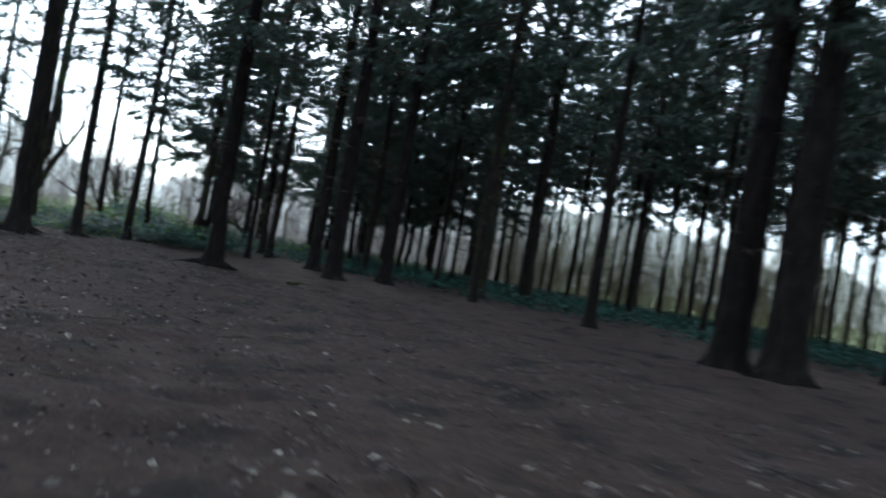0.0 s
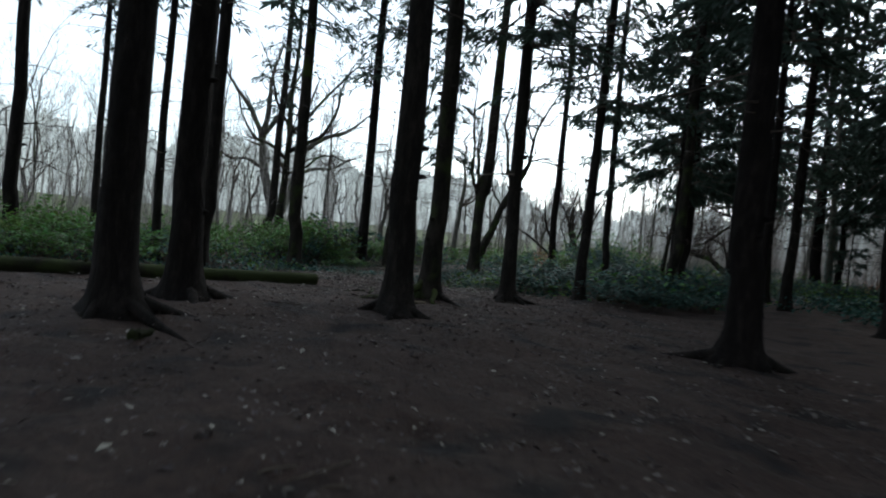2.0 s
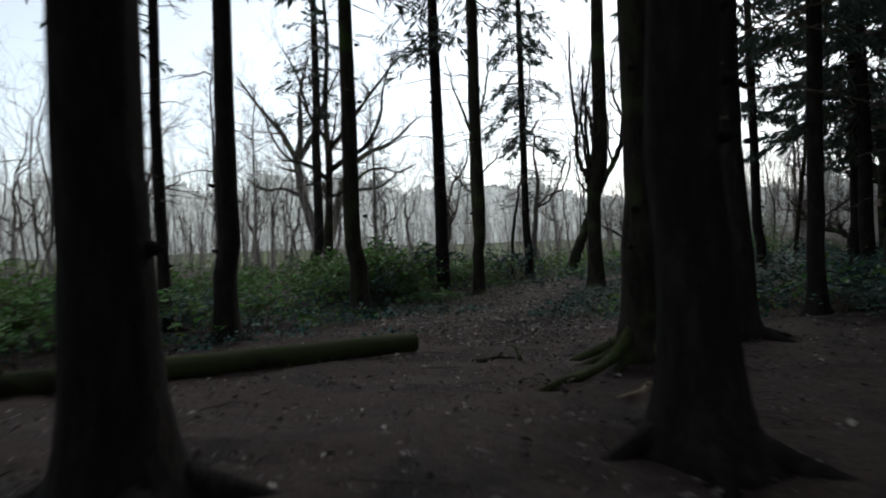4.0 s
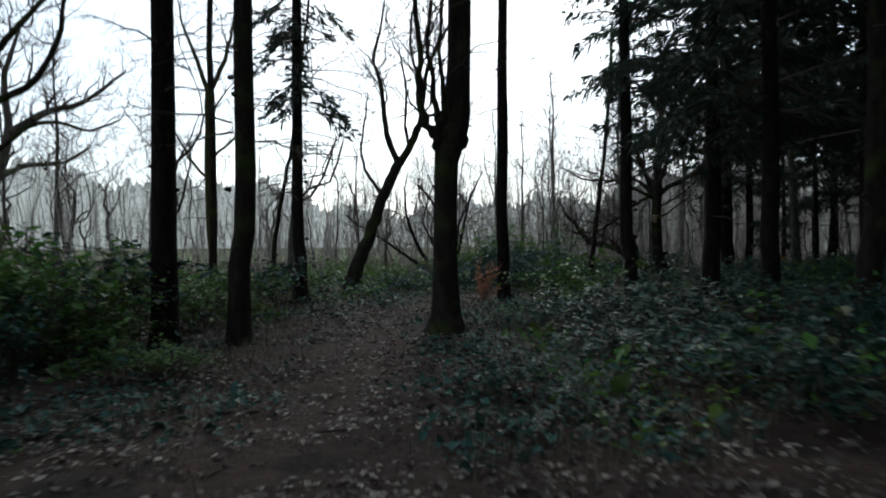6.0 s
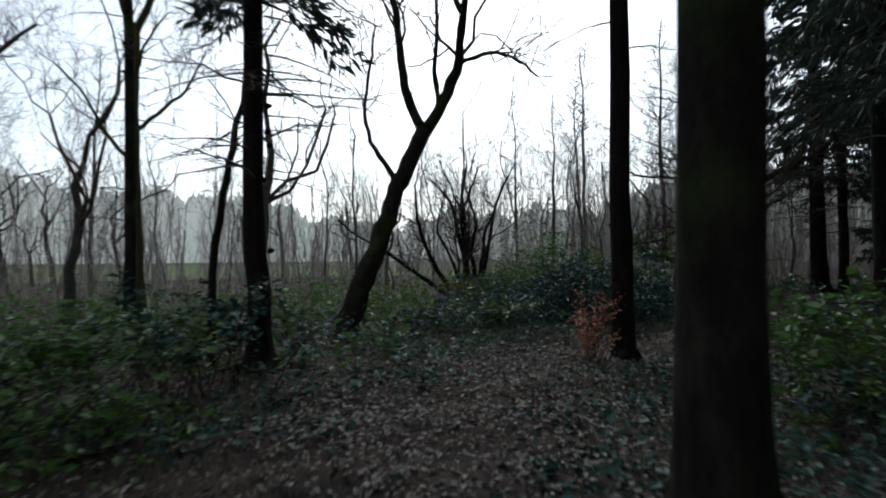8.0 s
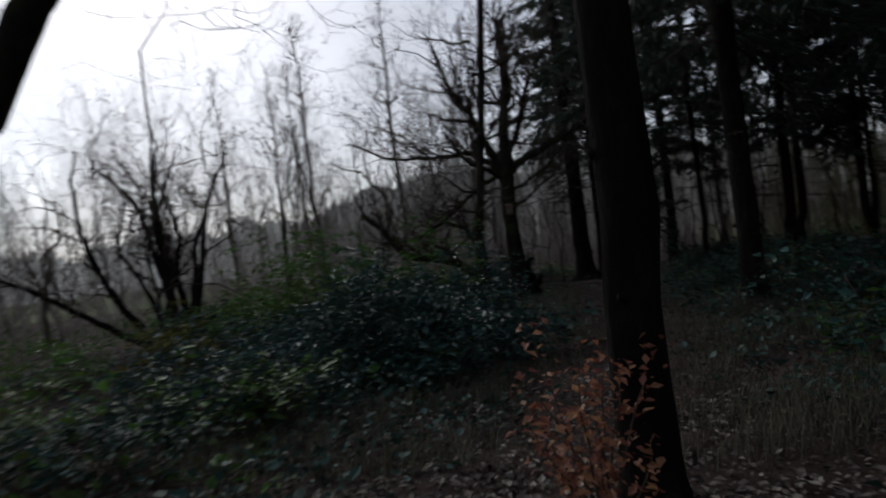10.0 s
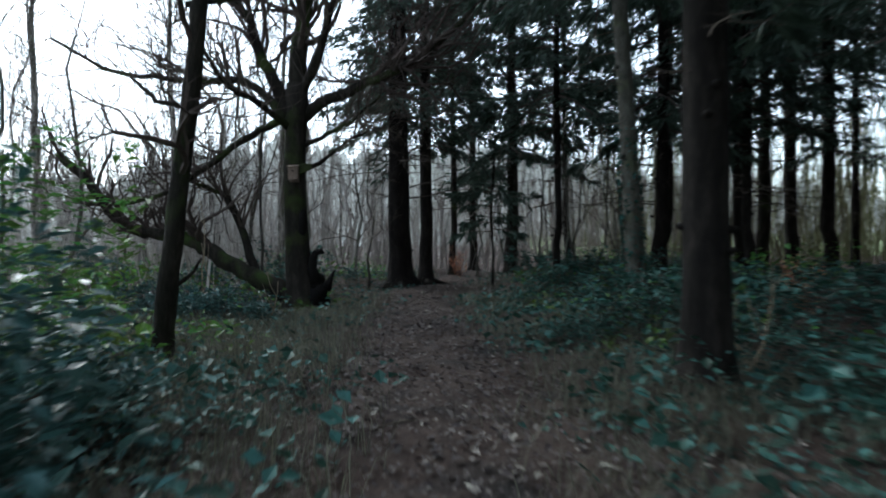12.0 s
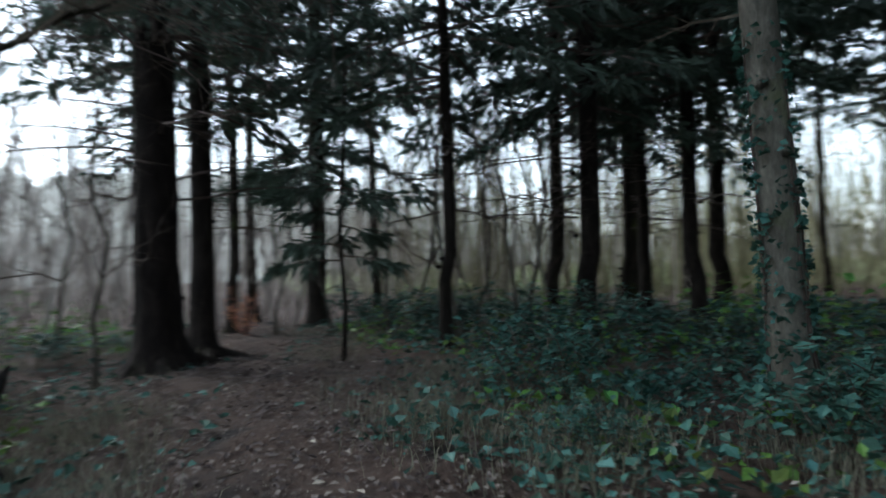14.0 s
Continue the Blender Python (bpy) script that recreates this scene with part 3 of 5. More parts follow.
conifer(*IVY_AT, 0.28, 18, "heavy", drop=-1.0, lean=(-0.05, 0.03), material=M_BARKG, dead=6, roots=3, root_len=0.3, wob=0.004, label="conifer with pale bark and an ivy-clad foot")
for i, (x, y, d, c) in enumerate([(20.08, 8.8, 0.45, "open"), (19.9, 12.3, 0.42, "far"), (22.3, 14.5, 0.55, "far"), (23.5, 16.4, 0.48, "far"), (17.6, 11.6, 0.4, "open"), (30.15, 5.7, 0.6, "far"), (30.98, 5.4, 0.64, "far"),
        (20.1, 21, 0.5, "far"), (1.7, -0.6, 0.22, "open"), (7.6, 0.4, 0.2, "open"), (-3.5, 5.9, 0.36, "open"), (7.1, -2.4, 0.3, "open"), (-2.4, 11.6, 0.2, None), (7.05, 31.9, 0.17, "heavy"), (9.35, 32.0, 0.32, "heavy"), (10.1, 34.2, 0.28, "dense"),
        (6.5, 37.7, 0.4, "heavy"), (4.7, 36.6, 0.2, "open"), (12.5, 35.2, 0.2, "far"), (11.9, 33.8, 0.24, "heavy"), (14.7, 34.7, 0.38, "dense"), (11.05, 26.15, 0.3, "dense"),
        (13.7, 36.5, 0.38, "far"), (15.4, 38.2, 0.42, "far"), (11.3, 31.8, 0.24, "heavy"), (8.1, 17.0, 0.36, "heavy"), (9.9, 14.6, 0.3, "heavy"), (11.6, 12.6, 0.3, "open"), (10.9, 17.6, 0.3, "heavy")]):
    conifer(x, y, d, 40 + i, c, dead_lo=1.7, dead=34 if y > 27 else 22, dead_len=1.7 if y > 27 else 1.1, material=M_BARKM if i % 5 == 2 else None, roots=3 if d < 0.3 else 4, root_len=0.25 if y > 12 else 0.6)

# unseen conifers added about the start of the way, to shade its floor
for i, (x, y) in enumerate([(24.5, -7.5), (21, -6.8), (26.5, -10.5), (30.2, -11), (33.6, -8), (33.2, -3.4), (35.2, 1.2), (18.6, -7.4)]):
    conifer(x, y, 0.4, 90 + i, "far", dead=8)
for i, (x, y) in enumerate([(5.4, 39.6), (8.8, 41), (3.0, 40)]):
    conifer(x, y, 0.26, 110 + i, "far", dead_lo=1.6, dead=30, dead_len=1.4, roots=3, root_len=0.2, drop=0.6)

# the dense stand on the far side of the way, and unseen wood added behind the start
rs = np.random.default_rng(77)
placed = [(o.location.x, o.location.y) for o in scene.objects if o.name.startswith("conifer_tree")]
count = tries = 0
while count < 215 and tries < 40000:
    tries += 1
    x, y = rs.uniform(7, 50), rs.uniform(-26, 44)
    w = way_distance(np.array([[x, y]]))[0]
    # behind and east lie out of view: trees added there to hold back light
    behind = -26 < y < -6.5 and 13 < x < 42 and w > 4.5 and y < 0.45 * (x - 13) - 5.5
    right = 10 < y < 27 and 10.5 < x < 20 and w > 6.8
    deep = x > 21.5 and 9 < y < 30 and w > 9
    front = x > 13 and 10 < y < 40 and w > 8.5 and not (x < 21.5 and y < 27)
    east = x > 36 and -9 < y < 20
    if not (behind or right or front or east) or (x < 17 and y < 11.8) or (x < 9.5 and y < 15.5):
        continue
    if min((x - a) ** 2 + (y - b) ** 2 for a, b in placed) < (7.0 if right else 7.5 if y > 25 else 12.5 if deep else 15.0 if not behind else 11):
        continue
    placed.append((x, y))
    stock_conifer(x, y, count, rs.uniform(0, 360), rs.uniform(0.5, 0.85), FAR_MESH if right and x > 12.5 and y < 17 else HEAVY_MESH if right else COARSE_MESH if behind or east else FAR_MESH)
    count += 1


# ---------------- single broadleaved trees ----------------
def limb(t, rng, pts, r0, r1, material, name="limb", twigs=5, depth=2, label="", reach=1.0):
    """One crooked limb through the points, with side branches."""
    pts = np.asarray(pts, float)
    s = np.linspace(0, 1, len(pts))
    q = np.linspace(0, 1, 3 * len(pts))
    fine = np.column_stack([np.interp(q, s, pts[:, i]) for i in range(3)])
    fine[1:-1] = (fine[:-2] + fine[1:-1] * 2 + fine[2:]) / 4
    fine[1:-1] += rng.normal(0, 0.012, (len(fine) - 2, 3))
    g = Geo()
    rad = np.linspace(r0, r1, len(fine)) * (1 + rng.normal(0, 0.05, len(fine)))
    tube(g, fine, rad, 10 if r0 > 0.08 else 7, True, 0.03, rng)
    ob = part(name, g, material, t, label)
    if twigs:
        tg = Geo()
        for _ in range(twigs):
            k = rng.integers(len(fine) // 3, len(fine))
            d = fine[k] - fine[k - 1]
            d = d / (np.linalg.norm(d) + 1e-9) + rng.normal(0, 0.7, 3) + np.array([0, 0, 0.35])
            branchy(rng, tg, fine[k], d, rng.uniform(0.5, 1.1) * reach, max(0.008, rad[k] * 0.4), depth, gnarl=0.3, minr=0.003)
        part("twig_wood", tg, M_TWIG, ob, "", False, "stuff")
    return ob


def in_view(x0, y0, right, away):
    """Places in a tree's own upright plane: u to the right of the walker, w away, z up."""
    def f(u, z, w=0.0):
        return (right[0] * u + away[0] * w, right[1] * u + away[1] * w, z)
    return f


# the tree with the swollen fork
rng = np.random.default_rng(31)
t = thing("forked_tree", "dark tree with a swollen burr where its limbs fork", "tree", "", (7.55, 8.98, float(height_at(7.55, 8.98))))
P = in_view(0, 0, (0.741, 0.672), (-0.672, 0.741))
_, rl = trunk_geo(rng, 0.34, 3.0, 1.7, 5, wob=0.0, root_len=0.5)
zz = np.array([-0.15, 0.0, 0.1, 0.25, 0.5, 1.0, 1.8, 2.15, 2.35, 2.5, 2.65, 2.8, 3.0, 3.4, 4.2, 5.5, 8, 12])
uu = np.array([0, 0, 0, 0, 0, 0, 0.01, 0.02, 0.05, 0.08, 0.12, 0.15, 0.17, 0.19, 0.2, 0.21, 0.26, 0.3])
rr = np.array([0.34, 0.28, 0.235, 0.195, 0.165, 0.148, 0.142, 0.15, 0.175, 0.2, 0.2, 0.185, 0.165, 0.15, 0.145, 0.135, 0.11, 0.06])
g = Geo()
tube(g, [P(u, z) for u, z in zip(uu, zz)], rr, 16, True, 0.035, rng)
part("trunk", g, M_BARKM, t)
for rg in rl:
    part("root", rg, M_BARKM, t)
bg = Geo()
for _ in range(9):
    c = np.array(P(rng.uniform(-0.08, 0.22), rng.uniform(2.35, 2.75), rng.uniform(-0.12, 0.12)))
    a = rng.normal(0, 1, 3)
    a /= np.linalg.norm(a)
    tube(bg, [c - a * 0.12, c - a * 0.09, c, c + a * 0.09, c + a * 0.12], [0.02, 0.06, 0.08, 0.06, 0.02], 8, True, 0.06, rng)
part("burr", bg, M_BARKM, t, "knotted swollen burr of bark")
for pts, r in (([P(-0.02, 2.42), P(-0.16, 2.52), P(-0.28, 2.75), P(-0.33, 3.1), P(-0.3, 3.6), P(-0.42, 4.4), P(-0.4, 5.5)], 0.07),
               ([P(-0.04, 2.55), P(-0.12, 2.8), P(-0.14, 3.2), P(-0.2, 3.8), P(-0.12, 4.8)], 0.05),
               ([P(0.02, 2.5, -0.1), P(0.0, 2.8, -0.25), P(-0.08, 3.3, -0.3), P(-0.02, 4.2, -0.3)], 0.045)):
    limb(t, rng, pts, r, 0.02, M_BARKM, "limb", 8, 3, reach=1.2)

# the leaning tree
rng = np.random.default_rng(32)
t = thing("leaning_tree", "crooked leaning bare tree with dark mossy bark", "tree", "", (0.28, 13.78, float(height_at(0.28, 13.78))))
P = in_view(0, 0, (0.741, 0.672), (-0.672, 0.741))
tr = limb(t, rng, [P(-0.05, -0.15), P(0, 0.15), P(0.2, 0.7), P(0.42, 1.25), P(0.62, 1.75), P(0.78, 2.3), P(1.0, 2.75), P(1.28, 3.35)], 0.2, 0.12, M_BARKM, "trunk", 0)
for pts, r in (([P(1.28, 3.3), P(1.02, 3.75), P(0.88, 4.3), P(0.86, 5.2), P(0.6, 5.9), P(0.85, 6.8), P(1.0, 8.0)], 0.09),
               ([P(1.28, 3.3), P(1.6, 3.8), P(1.85, 4.4), P(1.9, 5.2), P(2.1, 6.0), P(2.5, 6.6), P(2.9, 7.6)], 0.11),
               ([P(0.85, 2.4), P(0.65, 2.75), P(0.42, 3.1), P(0.3, 3.6), P(0.4, 4.3), P(0.5, 5.0)], 0.05),
               ([P(1.85, 4.4), P(2.3, 4.6), P(2.75, 4.5), P(3.1, 4.2)], 0.04),
               ([P(1.9, 5.2), P(1.6, 5.9), P(1.55, 6.8), P(1.75, 7.6)], 0.05),
               ([P(1.5, 3.7), P(1.4, 4.3, -0.3), P(1.5, 5.0, -0.5), P(1.3, 6.0, -0.6)], 0.045)):
    limb(t, rng, pts, r, 0.018, M_BARKM, "limb", 12, 3, reach=1.3)

# the old oak with the low limb
OAK = (2.0, 28.6)
rng = np.random.default_rng(33)
t = thing("oak_tree", "old mossy oak with spreading limbs, one low and nearly level", "tree", "", (*OAK, float(height_at(*OAK))))
P = in_view(0, 0, (0.999, 0.05), (-0.05, 0.999))
_, rl = trunk_geo(rng, 0.6, 4.1, 1.7, 6, wob=0.02, root_len=0.5)
zz = np.array([-0.15, 0.0, 0.12, 0.3, 0.6, 1.0, 1.5, 2.0, 2.6, 3.2, 3.7, 4.1])
uu = np.array([0.1, 0.1, 0.09, 0.08, 0.05, 0.02, 0.0, -0.02, -0.03, 0.0, 0.02, 0.04])
rr = np.array([0.6, 0.5, 0.41, 0.33, 0.265, 0.22, 0.2, 0.19, 0.185, 0.185, 0.215, 0.185])
g = Geo()
tube(g, [P(u, z) for u, z in zip(uu, zz)], rr, 18, True, 0.04, rng)
part("trunk", g, M_BARKM, t)
for rg in rl:
    part("root", rg, M_BARKM, t)
for pts, r, r1, n in (([P(-0.2, 0.4), P(-0.45, 0.58), P(-0.85, 0.78), P(-1.25, 1.0), P(-1.6, 1.25), P(-1.95, 1.42), P(-2.4, 1.5), P(-2.8, 1.54), P(-3.15, 1.8), P(-3.6, 2.4), P(-4.1, 2.9)], 0.18, 0.07, 12),
                  ([P(-0.7, 0.72), P(-0.85, 1.1, 0.1), P(-1.05, 1.7, 0.2), P(-1.25, 2.15, 0.2), P(-1.55, 2.3, 0.2), P(-2.0, 2.45, 0.3)], 0.09, 0.03, 9),
                  ([P(0.02, 3.6), P(0.05, 4.3), P(0.12, 5.0), P(0.3, 6.0), P(0.2, 7.5)], 0.2, 0.07, 8),
                  ([P(-0.05, 3.5), P(-0.35, 4.1), P(-0.6, 4.6), P(-0.75, 5.2), P(-1.3, 6.0), P(-1.6, 7.2)], 0.14, 0.04, 8),
                  ([P(-0.05, 3.4), P(-0.45, 3.85), P(-0.9, 4.2), P(-1.5, 4.15), P(-2.2, 4.2), P(-3.2, 4.3), P(-4.2, 4.9)], 0.09, 0.025, 12),
                  ([P(0.1, 3.5), P(0.5, 3.8), P(1.0, 4.0), P(1.7, 4.3), P(2.3, 4.6), P(2.9, 5.2), P(3.6, 5.8)], 0.12, 0.035, 12),
                  ([P(0.12, 3.0), P(0.5, 3.2), P(1.0, 3.45), P(1.5, 3.9)], 0.05, 0.02, 7),
                  ([P(0.15, 2.6), P(0.5, 2.75), P(0.9, 3.1), P(1.3, 3.3)], 0.045, 0.015, 7),
                  ([P(0.1, 3.9), P(0.5, 4.6, -0.3), P(0.8, 5.5, -0.6), P(1.4, 6.4, -0.8)], 0.1, 0.03, 8),
                  ([P(-0.1, 3.3), P(-0.4, 3.6, -0.6), P(-0.9, 3.8, -1.2), P(-1.2, 4.5, -1.7)], 0.07, 0.02, 8),
                  ([P(-0.08, 3.65), P(-0.5, 3.3, -0.1), P(-0.9, 3.1, -0.2), P(-1.25, 2.8, -0.2), P(-1.9, 2.35, -0.2), P(-2.4, 2.1, -0.2), P(-2.9, 2.0, -0.2), P(-3.5, 2.0, -0.3)], 0.075, 0.025, 6)):
    limb(t, rng, pts, r, r1, M_BARKM, "limb", n + 15, 3, reach=1.0 if pts[-1][2] < 3.5 else 1.6)
# knotted lumps at the foot; a hollow's darkness is put into their colour
bg = Geo()
for k in range(14):
    c = np.array(P(0.5 - 0.016 * k + rng.uniform(-0.07, 0.07), 0.02 + 0.05 * k, rng.uniform(-0.22, 0.08)))
    a = rng.normal(0, 1, 3)
    a /= np.linalg.norm(a)
    tube(bg, [c - a * 0.17, c - a * 0.13, c, c + a * 0.13, c + a * 0.17], [0.04, 0.1, 0.14, 0.1, 0.04], 8, True, 0.08, rng)
part("burr", bg, M_DARK, t, "near-black knotted growth standing for a dark hollow at the foot")
# raised near-black patch painted in place of a shaded hollow
sc = Geo()
tube(sc, [P(0.1, 1.4, -0.12), P(0.11, 1.5, -0.13), P(0.12, 1.65, -0.12), P(0.12, 1.82, -0.11), P(0.12, 1.92, -0.08)], [0.03, 0.075, 0.085, 0.08, 0.03], 9, True, 0.06, rng)
part("scar", sc, M_DARK, t, "near-black raised patch standing in for a hollow in the trunk")
hg = Geo()
tube(hg, [P(0.34, 0.62, -0.15), P(0.29, 0.85, -0.15), P(0.3, 1.03, -0.15), P(0.36, 1.14, -0.15), P(0.45, 1.17, -0.15), P(0.5, 1.12, -0.15)], [0.11, 0.09, 0.075, 0.06, 0.045, 0.02], 8, True, 0.06, rng)
tube(hg, [P(0.52, 0.5, -0.15), P(0.6, 0.66, -0.15), P(0.68, 0.84, -0.15)], [0.1, 0.06, 0.012], 7, True, 0.08, rng)
part("dead_stub", hg, M_DARK, t, "near-black broken stub")


def bird_box(x, y, z, turn):
    t = thing("bird_box", "small wooden bird box fixed to the oak", "bird box", "", (x, y, z), turn)
    def box(w, d, h, c, tilt=0.0):
        bm = bmesh.new()
        bmesh.ops.create_cube(bm, size=1)
        bmesh.ops.scale(bm, vec=(w, d, h), verts=bm.verts)
        bmesh.ops.bevel(bm, geom=bm.edges[:], offset=0.004, segments=1, affect="EDGES")
        bmesh.ops.rotate(bm, matrix=Matrix.Rotation(tilt, 3, "X"), verts=bm.verts)
        bmesh.ops.translate(bm, vec=c, verts=bm.verts)
        me = bpy.data.meshes.new("board")
        bm.to_mesh(me)
        bm.free()
        me.materials.append(M_BOX)
        return me
    part("front", box(0.16, 0.018, 0.22, (0, -0.075, 0)), None, t)
    part("back", box(0.16, 0.018, 0.3, (0, 0.075, 0.01)), None, t)
    part("side", box(0.018, 0.13, 0.22, (-0.071, 0, 0)), None, t)
    part("side", box(0.018, 0.13, 0.22, (0.071, 0, 0)), None, t)
    part("lid", box(0.2, 0.2, 0.018, (0, -0.015, 0.13), 0.18), None, t)
    part("floor", box(0.12, 0.13, 0.016, (0, 0, -0.1)), None, t)
    # a near-black disc on the front stands in for the shaded hole
    hole = Geo()
    tube(hole, [(0, -0.0855, 0.04), (0, -0.082, 0.04)], [0.016, 0.016], 12)
    part("entrance_hole", hole, M_DARK, t)


bird_box(OAK[0] + 0.02, OAK[1] - 0.27, 2.22, 4)

t = thing("nest_board", "dark brown board under a limb of the oak", "board", "", (OAK[0] + 0.21, OAK[1] - 0.2, 2.3), 10)
bm = bmesh.new()
bmesh.ops.create_cube(bm, size=1)
bmesh.ops.scale(bm, vec=(0.22, 0.03, 0.2), verts=bm.verts)
for v in bm.verts:
    if v.co.z < 0 and v.co.x > 0:
        v.co.z += 0.11
bmesh.ops.bevel(bm, geom=bm.edges[:], offset=0.005, segments=1, affect="EDGES")
me = bpy.data.meshes.new("panel")
bm.to_mesh(me)
bm.free()
me.materials.append(M_DEADWOOD)
part("panel", me, None, t)
g = Geo()
tube(g, [(-0.14, 0.0, 0.07), (0.0, 0.01, 0.085), (0.1, 0.0, 0.08)], [0.02, 0.022, 0.016], 7)
part("batten", g, M_DEADWOOD, t)

# the thin dark stem beside the evergreen bush
rng = np.random.default_rng(34)
t = thing("young_tree", "thin leaning dark tree with mossy bark and stubs", "tree", "", (2.17, 22.75, float(height_at(2.17, 22.75))))
limb(t, rng, [(-0.04, 0, -0.1), (0, 0, 0.1), (0.1, 0, 1.0), (0.2, 0.02, 1.9), (0.36, 0, 2.8), (0.5, 0.05, 4.2), (0.75, 0, 6.2), (0.8, 0.1, 8.5)], 0.105, 0.05, M_BARKM, "trunk", 10, 3)
for z, u, d in ((0.65, 0.26, 1), (2.3, -0.5, -1), (3.2, 0.8, 1), (3.6, -0.9, -1), (4.4, 0.9, 1), (5, -0.8, -1)):
    limb(t, rng, [(0.08 * z, 0, z), (0.08 * z + u * 0.5, 0.1, z + 0.08), (0.08 * z + u, 0.15, z + 0.3)], 0.03, 0.012, M_BARKM, "limb", 3 if z > 1 else 0, 2)

# the twin-stemmed oak at the edge of the wood
rng = np.random.default_rng(36)
FO, s = (-13.0, 8.9), 1.25
t = thing("forked_oak", "bare oak dividing low into two crooked mossy stems", "tree", "bare trees", (*FO, float(height_at(*FO))))
P0 = in_view(0, 0, (0.55, 0.835), (-0.835, 0.55))
P = lambda u, z, w=0.0: tuple(s * c for c in P0(u, z, w))
limb(t, rng, [P(0, -0.2), P(0, 0.5), P(0.05, 1.0)], 0.42 * s, 0.36 * s, M_BARKG, "trunk", 0)
for pts, r in (([P(-0.05, 0.8), P(-0.35, 1.8), P(-0.75, 3.0), P(-0.9, 4.4), P(-1.5, 5.6), P(-2.4, 6.6), P(-3.2, 7.8)], 0.25),
               ([P(0.05, 0.8), P(0.4, 1.7), P(0.75, 2.8), P(1.1, 4.0), P(0.9, 5.4), P(1.4, 7.0)], 0.24),
               ([P(-0.9, 4.4), P(-0.7, 5.5), P(-0.75, 7.0), P(-0.3, 8.5)], 0.16),
               ([P(-0.9, 4.4), P(-0.2, 5.4), P(0.2, 6.6), P(0.9, 7.8)], 0.13),
               ([P(1.1, 4.0), P(1.9, 4.6), P(2.9, 4.9), P(3.9, 5.8)], 0.12),
               ([P(0.75, 2.8), P(1.5, 3.2), P(2.3, 3.2), P(3.0, 3.7)], 0.08),
               ([P(-0.75, 3.0), P(-1.5, 3.4), P(-2.3, 3.3), P(-3.0, 3.8)], 0.08)):
    limb(t, rng, pts, r * s, 0.03 * s, M_BARKG, "limb", 14, 3)

# the low tree of many crooked stems
rng = np.random.default_rng(38)
t = thing("coppiced_tree", "low dark tree of many crooked stems from one stool", "tree", "bare trees", (-4.2, 22.7, float(height_at(-4.2, 22.7))))
for k in range(11):
    a, lean = rng.uniform(0, 6.28), rng.uniform(0.1, 0.75)
    q = [np.array([0.18 * math.cos(a), 0.18 * math.sin(a), -0.1])]
    d = np.array([math.cos(a) * lean, math.sin(a) * lean, 1.0])
    for _ in range(6):
        d = d / np.linalg.norm(d) + rng.normal(0, 0.2, 3) + np.array([0, 0, 0.12])
        q.append(q[-1] + d / np.linalg.norm(d) * rng.uniform(0.55, 0.95))
    limb(t, rng, q, rng.uniform(0.06, 0.12), 0.02, M_BARK, "stem", 13, 3, reach=1.2)

# the dark bare tree with long limbs reaching over the brambles
rng = np.random.default_rng(37)
t = thing("bare_oak", "dark bare oak with long crooked limbs", "tree", "bare trees", (-4.2, 6.55, float(height_at(-4.2, 6.55))))
P = in_view(0, 0, (0.747, 0.664), (-0.664, 0.747))
limb(t, rng, [P(0, -0.2), P(0.02, 0.4), P(0.05, 1.6), P(0.15, 3.0), P(0.2, 4.4), P(0.05, 6.0), P(0.3, 8.0), P(0.2, 10)], 0.21, 0.06, M_BARKM, "trunk", 8, 3)
for pts, r in (([P(0.1, 3.0), P(0.8, 3.1), P(1.5, 3.7), P(2.1, 3.9), P(2.9, 3.6), P(3.6, 3.9)], 0.07),
               ([P(0.2, 3.9), P(1.0, 4.3), P(1.8, 4.7), P(2.3, 5.6), P(2.4, 6.6), P(2.9, 7.6)], 0.1),
               ([P(0.15, 4.6), P(0.9, 5.3), P(1.7, 6.2), P(2.5, 7.0), P(3.6, 8.0)], 0.09),
               ([P(0.1, 3.6), P(-0.7, 4.2), P(-1.5, 4.4), P(-2.2, 5.3), P(-2.6, 6.5)], 0.09),
               ([P(0.1, 5.0), P(-0.6, 6.0), P(-0.9, 7.2), P(-1.6, 8.5)], 0.08),
               ([P(0.1, 3.3), P(0.6, 3.9, -0.8), P(1.2, 4.5, -1.5), P(1.7, 5.5, -1.9)], 0.06)):
    limb(t, rng, pts, r, 0.02, M_BARKM, "limb", 13, 3)

# the pale green mossy tree that forks high, and the thin curved stem before it
t = thing("forked_tree", "slender bare tree with yellow-green mossy bark, forking high", "tree", "bare trees", (-3.9, 12.4, float(height_at(-3.9, 12.4))))
limb(t, rng, [P(0.1, -0.1), P(0.06, 1.2), P(0, 2.6), P(-0.05, 4.2), P(0, 5.6)], 0.13, 0.1, M_GREENBARK, "trunk", 0)
for pts, r in (([P(0, 5.4), P(-0.3, 6.2), P(-0.7, 7.2), P(-1.0, 8.6)], 0.075), ([P(0, 5.4), P(0.4, 6.2), P(0.7, 7.4), P(0.8, 8.8)], 0.075), ([P(-0.02, 3.0), P(-0.5, 3.5), P(-0.9, 4.3), P(-1.5, 4.9)], 0.045),
               ([P(0, 3.6), P(0.5, 4.0), P(1.0, 4.4), P(1.3, 5.1)], 0.045), ([P(0, 4.6), P(0.35, 5.0, -0.5), P(0.9, 5.5, -0.8)], 0.04)):
    limb(t, rng, pts, r, 0.015, M_GREENBARK, "limb", 10, 3)
t = thing("curved_sapling", "thin dark sapling with a curved leaning stem", "tree", "bare trees", (1.35, 10.75, float(height_at(1.35, 10.75))))
